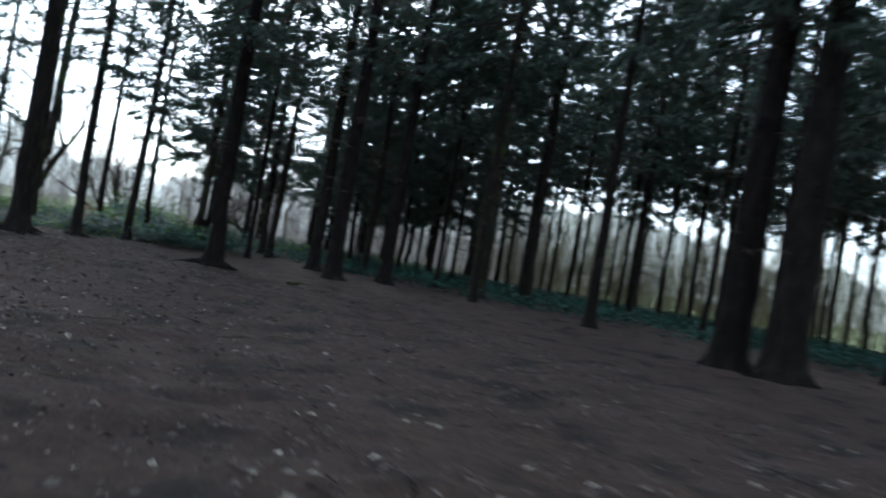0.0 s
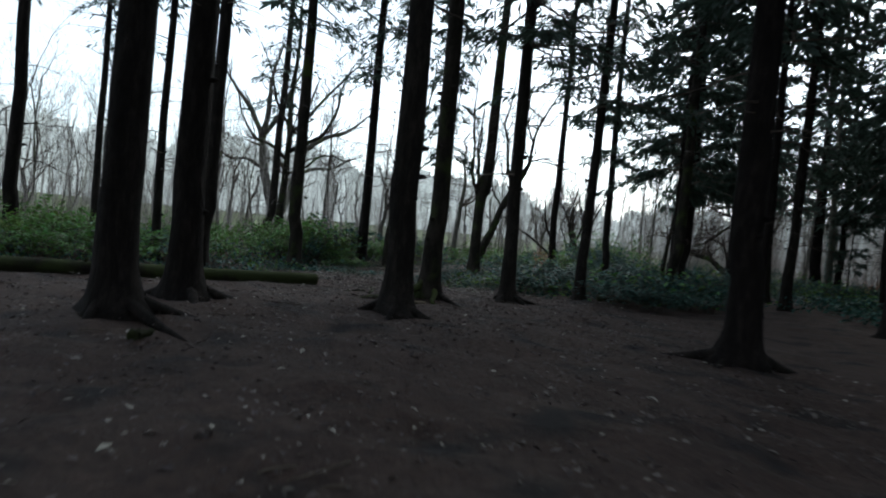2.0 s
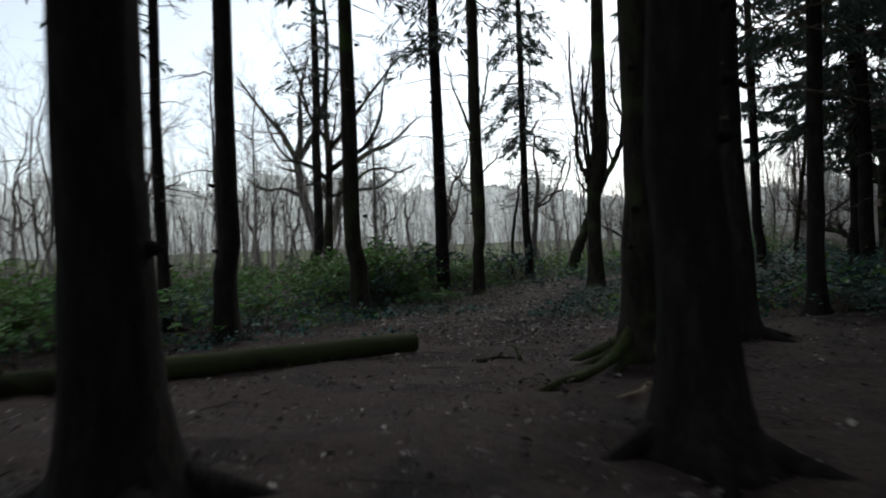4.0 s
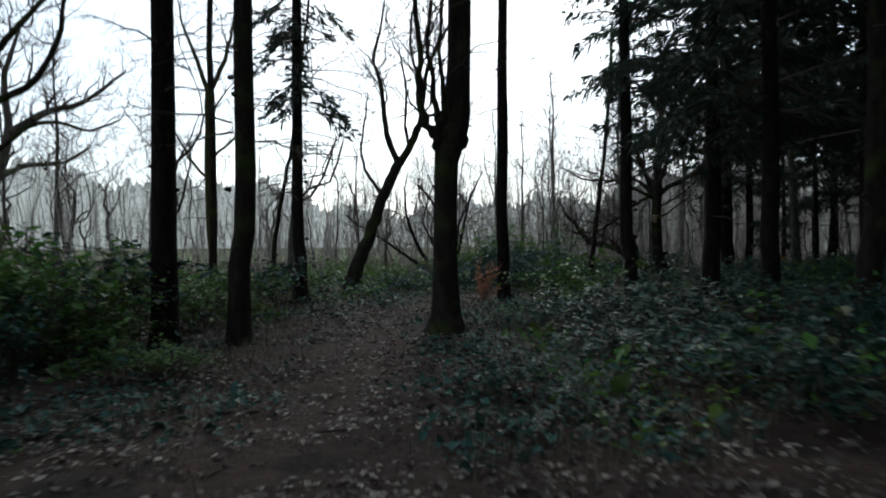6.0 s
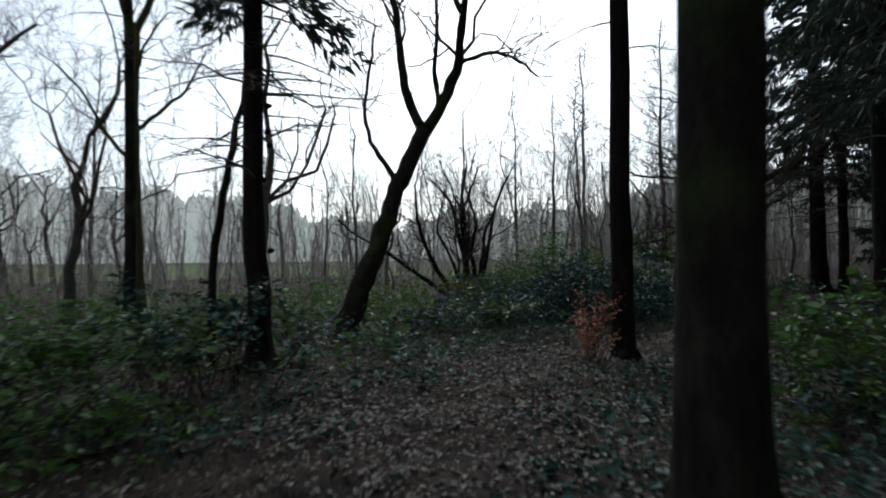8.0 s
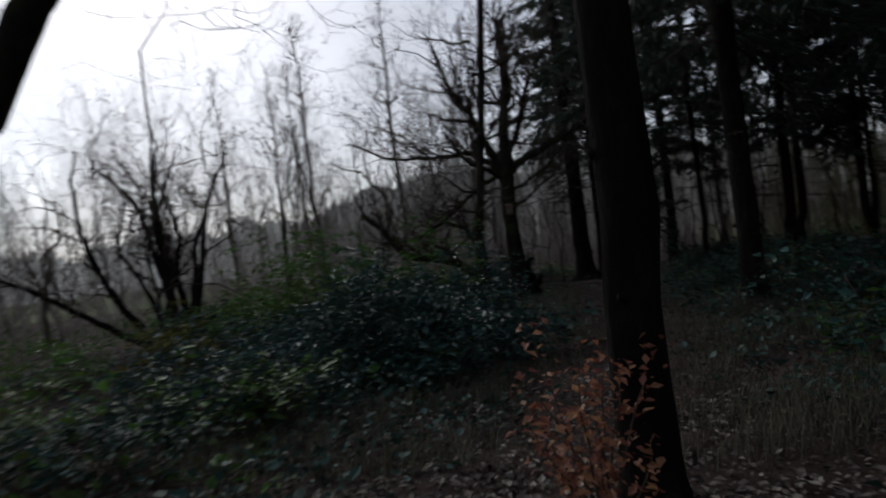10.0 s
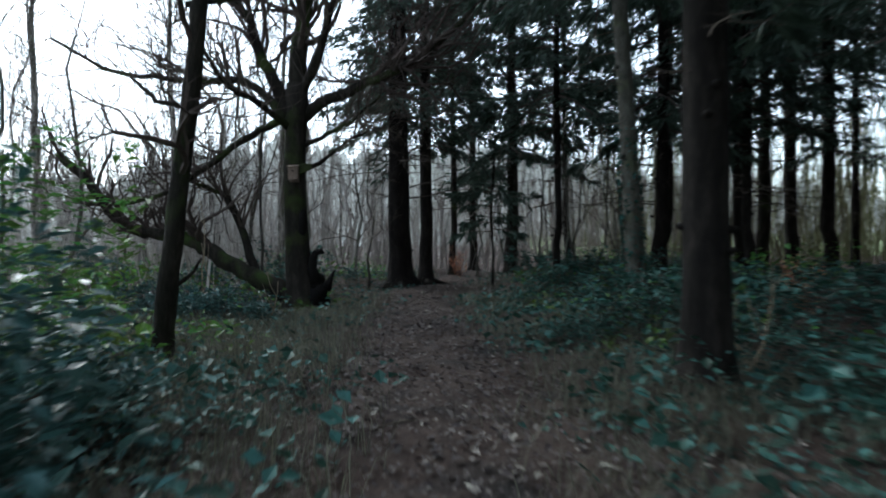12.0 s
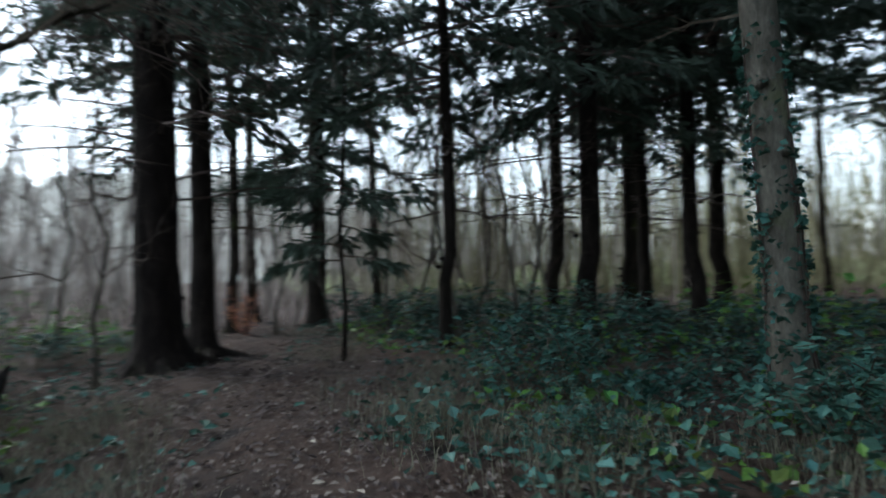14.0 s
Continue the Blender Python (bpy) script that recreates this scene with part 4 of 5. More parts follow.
limb(t, rng, [P(0.02, -0.05), P(0, 0.8), P(0.12, 1.9), P(0.26, 2.5), P(0.44, 3.3), P(0.56, 4.5), P(0.8, 6.2), P(0.8, 7.6)], 0.055, 0.02, M_BARKM, "trunk", 12, 3)

# ---------------- bare broadleaved trees of the thicket ----------------
BARE = []
for i in range(5):
    r = np.random.default_rng(300 + i)
    tg, cg = bare_tree(r, 0.22, r.uniform(2.5, 4.0), 5, 2.2, 3, (r.normal(0, 0.07), r.normal(0, 0.07)), gnarl=0.3)
    BARE.append((tg.mesh("trunk", M_BARKG), cg.mesh("crown", M_TWIG, False)))
THIN = []
for i in range(5):
    r = np.random.default_rng(340 + i)
    tg, cg = bare_tree(r, 0.085, r.uniform(4, 6.5), 3, 1.5, 7, (r.normal(0, 0.09), r.normal(0, 0.09)), start_frac=0.25, wob=0.1)
    THIN.append((tg.mesh("trunk", M_BARKG), cg.mesh("crown", M_TWIG, False)))


TALL = []
for i in range(4):
    r = np.random.default_rng(370 + i)
    tg, cg = Geo(), Geo()
    zs = np.linspace(-0.1, 11.5, 12)
    pts = np.column_stack([r.normal(0, 0.06, (12, 2)).cumsum(0), zs])
    tube(tg, pts, np.linspace(0.13, 0.015, 12), 8, rough=0.05, rng=r)
    for _ in range(46):
        z, a = 1.6 + 9.6 * r.uniform() ** 0.8, r.uniform(0, 6.28)
        c = np.array([np.interp(z, zs, pts[:, 0]), np.interp(z, zs, pts[:, 1]), z])
        branchy(r, cg, c, (math.cos(a), math.sin(a), r.uniform(0.2, 0.8)), (12.5 - z) * 0.2 * r.uniform(0.6, 1.3), 0.02, 3, gnarl=0.2, up=0.14, minr=0.004, kids=(2, 4))
    TALL.append((tg.mesh("trunk", M_BARKG), cg.mesh("crown", M_TWIG, False)))


def stock_tree(kind, x, y, k, turn, s, name="bare_tree", label="leafless broadleaved tree with grey-green bark"):
    t = thing(name, label, "tree", "bare trees", (x, y, float(height_at(x, y)) - 0.02), turn)
    for nm, me in zip(("trunk", "crown"), kind[k % len(kind)]):
        o = new(nm, me)
        o.parent = t
        o.matrix_basis = Matrix.Diagonal((s, s, s, 1))
        if nm == "crown":
            o["kind"] = "stuff"
    return t


rs = np.random.default_rng(91)
done, count = [], 0
while count < 110:
    x, y = rs.uniform(-34, 12), rs.uniform(-14, 62)
    w = way_distance(np.array([[x, y]]))[0]
    if w < (4.5 if y > 26 else 6.5) or (x > 4 and 8 < y < 34) or (x > -3 and y < 11) or min([(x - a) ** 2 + (y - b) ** 2 for a, b in done] + [99]) < 2.5:
        continue
    done.append((x, y))
    near = w < 14
    stock_tree(THIN if count % 5 < 3 else BARE, x, y, int(rs.integers(0, 9)), rs.uniform(0, 360), rs.uniform(0.8, 1.35), label="thin leafless sapling with grey bark" if near else "leafless broadleaved tree with grey-green bark")
    count += 1
for i, (x, y, s) in enumerate([(8.55, 32.5, 0.75), (9.0, 33.6, 0.8), (8.2, 31.2, 0.6), (7.7, 33.0, 0.8), (5.4, 36.0, 0.7), (6.2, 35.0, 0.55), (7.0, 34.2, 0.7), (7.9, 35.4, 0.8), (8.3, 33.6, 0.6), (2.9, 31.4, 0.55), (2.2, 34.2, 0.75), (0.6, 31.0, 0.8), (9.6, 36.6, 0.8), (10.4, 37.4, 0.9), (-0.6, 24.8, 0.7), (-2.4, 20.0, 0.8), (-3.0, 17.2, 0.75), (-1.6, 27.5, 0.85), (-4.0, 29.5, 0.9), (0.3, 36.5, 0.9)]):
    stock_tree(THIN, x, y, i, i * 47, s, label="thin leafless sapling with grey bark")


for i, (x, y, s) in enumerate([(-6.7, 34.9, 1.0), (-4.0, 37.5, 1.1), (-9.0, 33.0, 0.8), (-8.8, 38.5, 0.95), (-1.2, 39.0, 1.0), (-5.6, 30.2, 0.7), (-15.5, 12.5, 0.9), (-17.0, 17.0, 0.8), (-12.0, 4.0, 0.9), (-9.5, 0.5, 0.85), (-18.0, 6.5, 0.9)]):
    stock_tree(TALL, x, y, i, i * 71, s, label="tall slender leafless tree with fine rising branches")


def thicket(n, sampler, seed, h0, h1, name, label, tw=40, thick=1.0, material=None):
    """Far undergrowth: countless thin crooked stems with fine twigs."""
    rng = np.random.default_rng(seed)
    g = Geo()
    for _ in range(n):
        x, y = sampler(rng)
        h = h0 + (h1 - h0) * rng.uniform() ** 1.6
        k = 6
        pts = np.array([x, y, float(height_at(x, y)) - 0.05]) + np.column_stack([rng.normal(0, 0.028 * h, (k, 2)).cumsum(0) + rng.normal(0, 0.09 * h, 2) * np.linspace(0, 1, k)[:, None], np.linspace(0, h, k)])
        pts[0, :2] = (x, y)
        r = rng.uniform(0.005, 0.015) * (h / 4) * thick
        tube(g, pts, np.linspace(r, r * 0.25, k), 3, False)
        a = rng.uniform(0.5, k - 1.01, tw)
        i = a.astype(int)
        q = pts[i] + (pts[i + 1] - pts[i]) * (a - i)[:, None]
        o = rng.uniform(0, 2 * math.pi, tw)
        e = np.column_stack([np.cos(o), np.sin(o), rng.uniform(0.35, 1.5, tw)]) * (0.075 * h * (1.25 - a / k) * rng.uniform(0.4, 1.5, tw))[:, None]
        half = tw // 2
        q[half:] = q[:tw - half] + e[:tw - half] * rng.uniform(0.3, 0.9, (tw - half, 1))
        e[half:] = e[:tw - half] * 0.35 + rng.normal(0, 0.022 * h, (tw - half, 3)) + np.array([0, 0, 0.02 * h])
        w = np.cross(e, rng.normal(0, 1, (tw, 3)))
        w *= (0.004 * thick / (np.linalg.norm(w, axis=1) + 1e-9))[:, None]
        v = np.stack([q - w, q + w, q + e], 1).reshape(-1, 3)
        g.add(v, np.arange(3 * tw).reshape(-1, 3).tolist())
    tagged(part(name, g, material or M_SCRUB, smooth=False), label, "undergrowth", kind="stuff")


def left_side(rng):
    while True:
        x, y = rng.uniform(-22, 6), rng.uniform(-16, 60)
        w = way_distance(np.array([[x, y]]))[0]
        if w > 9 and not (x > -1 and y < 9) and not (x > 3 and y > 9):
            return x, y


def far_side(rng):
    a = radians(rng.uniform(-140, 220))
    r = rng.uniform(48, 106)
    return 6 + r * math.cos(a), 16 + r * math.sin(a)


def end_side(rng):
    return rng.uniform(-6, 17), rng.uniform(37, 62)


def field_side(rng):
    return rng.uniform(17, 36), rng.uniform(33, 52)


def oak_side(rng):
    return rng.uniform(-8, 0.6), rng.uniform(29.5, 38)


thicket(260, oak_side, 66, 2.5, 7.5, "thicket", "pale leafless saplings behind the oak", 80, 1.1)


def ne_side(rng):
    return rng.uniform(12, 42), rng.uniform(40, 62)


thicket(800, ne_side, 65, 4.0, 12.0, "thicket", "grey-olive leafless wood behind the stand", 60, 2.0, M_OLIVE)
thicket(420, field_side, 64, 2.0, 8.5, "thicket", "olive-green scrub at the edge of the meadow", 60, 1.5, M_OLIVE)
thicket(2500, left_side, 61, 1.2, 6.0, "thicket", "grey-brown leafless scrub behind the trees", 70, 1.5)
thicket(1500, far_side, 62, 5.0, 12.0, "far_thicket", "distant leafless grey-brown woodland edge", 60, 3.2)
thicket(900, end_side, 63, 3.0, 10.0, "thicket", "grey leafless saplings behind the stand", 70, 1.5)

# ---------------- ground cover ----------------
def clumps(x, y, s=0.35):
    return np.sin(x * s * 1.9 + 1) * np.cos(y * s * 2.3 + 0.5) + 0.6 * np.sin(x * s * 4.3 - y * s * 3.1) + 0.35 * np.sin(x * s * 9.7 + y * s * 8.1)


def bare_soil(p):
    """True on the open trodden floor under the first conifers."""
    return (p[:, 0] > 10.4 + 1.3 * ((p[:, 1] - 2.2) / 2.6).clip(0, 1) + 0.9 * ((-2 - p[:, 1]) / 3).clip(0, 1) + 0.5 * clumps(p[:, 0], p[:, 1], 0.9)) & (p[:, 1] < 7.0 + 0.35 * (p[:, 0] - 12).clip(0))


def shaded_floor(p):
    """True on the brown needle floor under the dense conifers."""
    return (p[:, 0] > 6.7 + 0.5 * clumps(p[:, 0], p[:, 1], 0.9)) & (p[:, 1] > 13) & (p[:, 1] < 18.6 + 0.4 * clumps(p[:, 0], p[:, 1], 0.7))


def scatter(rng, n, box, keep):
    p = np.stack([rng.uniform(box[0], box[1], n), rng.uniform(box[2], box[3], n)], 1)
    return p[keep(p)]


def green_scatter(rng, n, box, keep):
    """Like scatter, but thin on the shaded floor."""
    p = scatter(rng, n, box, keep)
    return p[~shaded_floor(p) | (rng.uniform(size=len(p)) < 0.08)]


rs = np.random.default_rng(7)
g = Geo()
p = green_scatter(rs, 330000, (-12, 14, -6, 38), lambda p: (way_distance(p) > rs.uniform(0.3, 1.2, len(p)) + 0.2 * (p[:, 1] > 14) + 0.3 * clumps(p[:, 0], p[:, 1], 0.8)) & ~bare_soil(p) & (clumps(p[:, 0], p[:, 1]) > -0.45) & (rs.uniform(size=len(p)) < np.where((p[:, 1] > 22.5) & (p[:, 0] < 3.8), 0.3, np.where((p[:, 1] > 16) & (way_distance(p) < 2.2), 0.45, 1.0)) * np.exp(-(way_distance(p) - 1).clip(0) / 4.0)))
z = height_at(p[:, 0], p[:, 1]) + rs.uniform(0.02, 1, len(p)) ** 1.5 * (0.1 + 0.22 * (clumps(p[:, 0], p[:, 1], 0.6) + 0.6).clip(0, 1.5)) * ((way_distance(p) - 0.5) / 1.5).clip(0.3, 1)
leaves(g, np.column_stack([p, z]), 0.064, rs, 0.5, 0.75, spread=0.45)
tagged(part("ivy_cover", g, M_IVY, smooth=False), "dark green ivy and low leaves over the soil", "ground cover", kind="stuff")
g = Geo()
p = green_scatter(rs, 42000, (-1, 10, 15.5, 29), lambda p: (way_distance(p) > rs.uniform(0.55, 1.4, len(p)) + 0.3 * clumps(p[:, 0], p[:, 1], 0.9)) & (way_distance(p) < 4.5) & (clumps(p[:, 0] + 2, p[:, 1], 0.75) > rs.uniform(-0.7, 0.5, len(p))) & ~((p[:, 1] > 22.5) & (p[:, 0] < 3.8) & (rs.uniform(size=len(p)) < 0.6)))
z = height_at(p[:, 0], p[:, 1]) + rs.uniform(0.02, 1, len(p)) * (0.12 + 0.25 * (clumps(p[:, 0] + 2, p[:, 1], 0.55) + 0.25).clip(0, 1.2))
leaves(g, np.column_stack([p, z]), 0.066, rs, 0.5, 0.75, spread=0.5)
tagged(part("ivy_cover", g, M_IVY, smooth=False), "blue-green ivy in low mats beside the path", "ground cover", kind="stuff")
g = Geo()
p = green_scatter(rs, 85000, (-13, 14.5, -14, 40), lambda p: (way_distance(p) > 1.6) & ~bare_soil(p) & (clumps(p[:, 0] + 5, p[:, 1] - 3) > -0.1))
z = height_at(p[:, 0], p[:, 1]) + rs.uniform(0.03, 1, len(p)) * (0.25 + 0.55 * (clumps(p[:, 0] + 5, p[:, 1] - 3)).clip(0, 1.2)) * ((way_distance(p) - 1.2) / 2).clip(0.3, 1)
leaves(g, np.column_stack([p, z]), 0.095, rs, 0.4, 0.65, spread=0.45)
tagged(part("bramble_cover", g, M_BRAM, smooth=False), "green bramble leaves in low tangled patches", "ground cover", kind="stuff")
g = Geo()
p = np.concatenate([scatter(rs, 45000, (-6, 34, -14, 38), lambda p: way_distance(p) < 6), scatter(rs, 70000, (10.4, 32, -12, 8), lambda p: (way_distance(p) < 5) & (rs.uniform(size=len(p)) < 0.45 + 0.4 * clumps(p[:, 0], p[:, 1], 1.3))), scatter(rs, 150000, (-3, 13, 3, 38), lambda p: (way_distance(p) < 1.9) & (way_distance(p) > 0.4 * rs.uniform(0, 1.3, len(p))) & (rs.uniform(size=len(p)) < 0.75 + 0.4 * clumps(p[:, 0], p[:, 1], 1.1))), scatter(rs, 40000, (2.5, 7, 13, 34), lambda p: way_distance(p) < rs.uniform(0, 1.6, len(p)))])
leaves(g, np.column_stack([p, height_at(p[:, 0], p[:, 1]) + rs.uniform(0.002, 0.03, len(p))]), 0.037, rs, 0.7, 0.6, spread=0.5)
tagged(part("leaf_litter", g, M_LITTER, smooth=False), "brown dead leaves strewn over the soil", "leaf litter", kind="stuff")
g = Geo()
p = scatter(rs, 19000, (-6, 34, -14, 38), lambda p: (way_distance(p) < 6) & (rs.uniform(size=len(p)) < np.where(p[:, 0] > 12, 0.8, 1.0)))
p = np.concatenate([p, scatter(rs, 36000, (-1, 13, 3, 17), lambda p: (way_distance(p) < 3.5) & (clumps(p[:, 0], p[:, 1], 1.2) > -0.2)), scatter(rs, 5000, (2.6, 6.6, 9, 14.4), lambda p: way_distance(p) < 1.7)])
leaves(g, np.column_stack([p, height_at(p[:, 0], p[:, 1]) + rs.uniform(0.01, 0.035, len(p))]), 0.05, rs, 0.75, 0.6)
tagged(part("pale_leaves", g, M_PALE, smooth=False), "pale dry dead leaves strewn over the soil", "leaf litter", kind="stuff")
g = Geo()
p = np.concatenate([green_scatter(rs, 90000, (0.5, 8.5, 14.5, 30), lambda p: (way_distance(p) > rs.uniform(0.2, 1.1, len(p)) + 0.3 * (p[:, 1] > 21)) & (way_distance(p) < 2.8) & (clumps(p[:, 0], p[:, 1] + 1, 0.9) > rs.uniform(-0.9, 0.4, len(p)))), scatter(rs, 24000, (-0.5, 4.2, 21.5, 29), lambda p: (way_distance(p) > rs.uniform(0.5, 1.4, len(p))) & (clumps(p[:, 0], p[:, 1], 1.1) > -0.5)), green_scatter(rs, 90000, (-4, 12, 4, 36), lambda p: (way_distance(p) > rs.uniform(0.3, 1.3, len(p))) & (way_distance(p) < 4.5) & (clumps(p[:, 0] - 2, p[:, 1] + 1, 0.7) > 0.1))])
blades(g, np.column_stack([p, height_at(p[:, 0], p[:, 1])]), 0.2, rs, 0.006, 0.9)
tagged(part("grass_tufts", g, M_GRASS, smooth=False), "dry pale green grass in tufts", "grass", kind="stuff")
g = Geo()
for _ in range(900):
    x, y = rs.uniform(-4, 32), rs.uniform(-10, 36)
    if way_distance(np.array([[x, y]]))[0] > 6:
        continue
    a, L = rs.uniform(0, 6.28), rs.uniform(0.1, 0.5)
    d = np.array([math.cos(a), math.sin(a), 0]) * L
    c = np.array([x, y, float(height_at(x, y)) + 0.012])
    tube(g, [c - d / 2, c + rs.normal(0, 0.02, 3) * (1, 1, 0.2), c + d / 2], [0.006, 0.007, 0.003], 4, False)
tagged(part("twig_litter", g, M_TWIG, smooth=False), "small fallen twigs on the soil", "twigs", kind="stuff")


g = Geo()
p = scatter(rs, 60000, (12, 36, 9, 34), lambda p: (clumps(p[:, 0] - 4, p[:, 1] + 2, 0.5) > -0.1) & (p[:, 1] > 13.5 - 0.1 * (p[:, 0] - 12)))
leaves(g, np.column_stack([p, height_at(p[:, 0], p[:, 1]) + rs.uniform(0.03, 0.4, len(p))]), 0.12, rs, 0.4, 0.6)
tagged(part("fern_cover", g, M_IVY, smooth=False), "green low plants under the dense stand", "ground cover", kind="stuff")


def mound_geo(rng, rx, ry, h, n, size):
    k = n // 11
    th, ph = rng.uniform(0, 2 * math.pi, k), np.arccos(rng.uniform(0, 1, k))
    o = rng.uniform(0, 6, 3)
    r = (0.55 + 0.45 * rng.uniform(0, 1, k) ** 0.45) * (1 + 0.26 * np.sin(3 * th + o[0]) * np.sin(4 * ph + o[1]) + 0.2 * np.sin(6 * th + 3 * ph + o[2]) + rng.normal(0, 0.06, k))
    tip = np.stack([np.cos(th) * np.sin(ph) * rx * r, np.sin(th) * np.sin(ph) * ry * r, np.cos(ph) * h * r + 0.04], 1)
    q = np.repeat(tip, 11, 0) + rng.normal(0, 1, (k * 11, 3)) * (size * 0.75, size * 0.75, size * 0.4)
    gg = Geo()
    leaves(gg, q * (1, 1, 0) + np.column_stack([np.zeros((k * 11, 2)), np.maximum(q[:, 2], 0.02)]), size, rng, 0.6, 0.38)
    sg = Geo()
    for _ in range(14):
        a, e = rng.uniform(0, 6.28), rng.uniform(0.3, 0.9)
        tube(sg, noisy_line(rng, (0, 0, -0.05), (math.cos(a) * rx * e, math.sin(a) * ry * e, h * math.sqrt(1 - e * e) * 0.95), 6, 0.03), np.linspace(0.016, 0.005, 6), 4, False)
    return gg, sg


def mound(name, label, cx, cy, rx, ry, h, n, material, seed, size=0.11):
    """A rounded bush: stems inside, a thick uneven shell of leaves outside."""
    rng = np.random.default_rng(seed)
    t = thing(name, label, "bush", "", (cx, cy, float(height_at(cx, cy))))
    gg, sg = mound_geo(rng, rx, ry, h, n, size)
    part("foliage", gg, material, t, smooth=False, kind="stuff")
    part("stem_wood", sg, M_TWIG, t, kind="stuff")
    return t


mound("rhododendron_bush", "broad glossy dark evergreen bush beside the path", 2.25, 18.6, 1.5, 1.9, 1.05, 15000, M_EVER, 21, 0.09)
mound("rhododendron_bush", "green and yellow-green evergreen bush behind the dark one", 0.5, 20.9, 2.2, 2.2, 1.6, 13000, M_BRAM, 22, 0.085)
mound("rhododendron_bush", "low dark evergreen bush beside the path", 1.2, 16.6, 1.4, 1.2, 0.6, 6000, M_EVER, 23, 0.07)
mound("yellow_shrub", "small shrub with yellowing leaves", -0.9, 18.4, 0.8, 0.8, 0.75, 1500, M_YEL, 24, 0.07)
mound("rhododendron_bush", "small blue-green evergreen bush below the oak limb", 1.6, 25.6, 0.85, 0.7, 0.4, 2600, M_EVER, 25, 0.075)
mound("rhododendron_bush", "small blue-green evergreen bush below the oak limb", 0.5, 26.4, 0.9, 0.8, 0.5, 2600, M_EVER, 26, 0.075)


def dry_stem(x, y, h, lean, seed):
    """A leafless pale cane with a few side shoots."""
    rng = np.random.default_rng(seed)
    t = thing("dry_stem", "thin pale dry stem standing in the undergrowth", "stem", "pale dry stems", (x, y, float(height_at(x, y))))
    q = noisy_line(rng, (0, 0, -0.03), (lean[0] * h, lean[1] * h, h), 8, 0.03)
    g = Geo()
    tube(g, q, np.linspace(0.014, 0.004, 8), 6)
    part("stalk", g, M_STICK, t)
    for k in (3, 5):
        a = rng.uniform(0, 6.28)
        g = Geo()
        tube(g, [q[k], q[k] + (math.cos(a) * 0.09, math.sin(a) * 0.09, 0.16), q[k] + (math.cos(a) * 0.14, math.sin(a) * 0.14, 0.36)], [0.006, 0.005, 0.002], 5)
        part("shoot", g, M_STICK, t)


for i, (x, y, h, lean) in enumerate([(1.0, 27.1, 2.1, (-0.08, 0.0)), (1.15, 26.9, 1.2, (-0.2, 0.1)), (2.35, 25.7, 0.6, (0.12, 0.05)), (0.7, 26.2, 1.0, (0.1, 0.0)), (6.9, 21.9, 0.8, (0.5, 0.1)), (7.2, 22.3, 0.7, (-0.45, 0.2))]):
    dry_stem(x, y, h, lean, 640 + i)


def bramble_geo(rng, canes, reach, h, size):
    """Arching canes with leaves in threes."""
    gg, sg, at = Geo(), Geo(), []
    for _ in range(canes):
        a, e = rng.uniform(0, 6.28), rng.uniform(0.35, 1.0)
        o = rng.normal(0, 0.22, 2)
        s = np.linspace(0, 1, 5)
        top = h * rng.uniform(0.55, 1.15)
        bend = rng.normal(0, 0.5)
        pts = np.column_stack([o[0] + np.cos(a + bend * s) * reach * e * s, o[1] + np.sin(a + bend * s) * reach * e * s, top * np.sin(s * math.pi * rng.uniform(0.55, 0.85)) - 0.03])
        pts[1:] += rng.normal(0, 0.02, (4, 3))
        tube(sg, pts, np.linspace(0.006, 0.003, 5), 3, False)
        q = rng.uniform(0.25, 1, 11)
        c = np.column_stack([np.interp(q, s, pts[:, k]) for k in range(3)]) + rng.normal(0, 0.04, (11, 3))
        at.append(np.repeat(c, 3, 0) + rng.normal(0, size * 0.45, (33, 3)))
    leaves(gg, np.concatenate(at), size, rng, 0.62, 0.7, spread=0.4)
    return gg, sg


MOUNDS = []
for i, m in enumerate((M_BRAM, M_IVY, M_BRAM, M_IVY, M_BRAM, M_IVY)):
    gg, sg = bramble_geo(np.random.default_rng(800 + i), 26, 0.85, 0.55 + 0.07 * (i % 3), 0.062)
    MOUNDS.append((gg.mesh("foliage", m, False), sg.mesh("stem_wood", M_TWIG)))


def bramble_bush(x, y, k, turn, s, sz):
    t = thing("bramble_bush", "green bramble bush with arching tangled stems" if k % 2 == 0 else "dark blue-green bramble bush with tangled stems", "bush", "bramble bushes", (x, y, float(height_at(x, y))), turn)
    for nm, me in zip(("foliage", "stem_wood"), MOUNDS[k % 6]):
        o = new(nm, me)
        o.parent = t
        o.matrix_basis = Matrix.Diagonal((s, s, sz, 1))
        o["kind"] = "stuff"


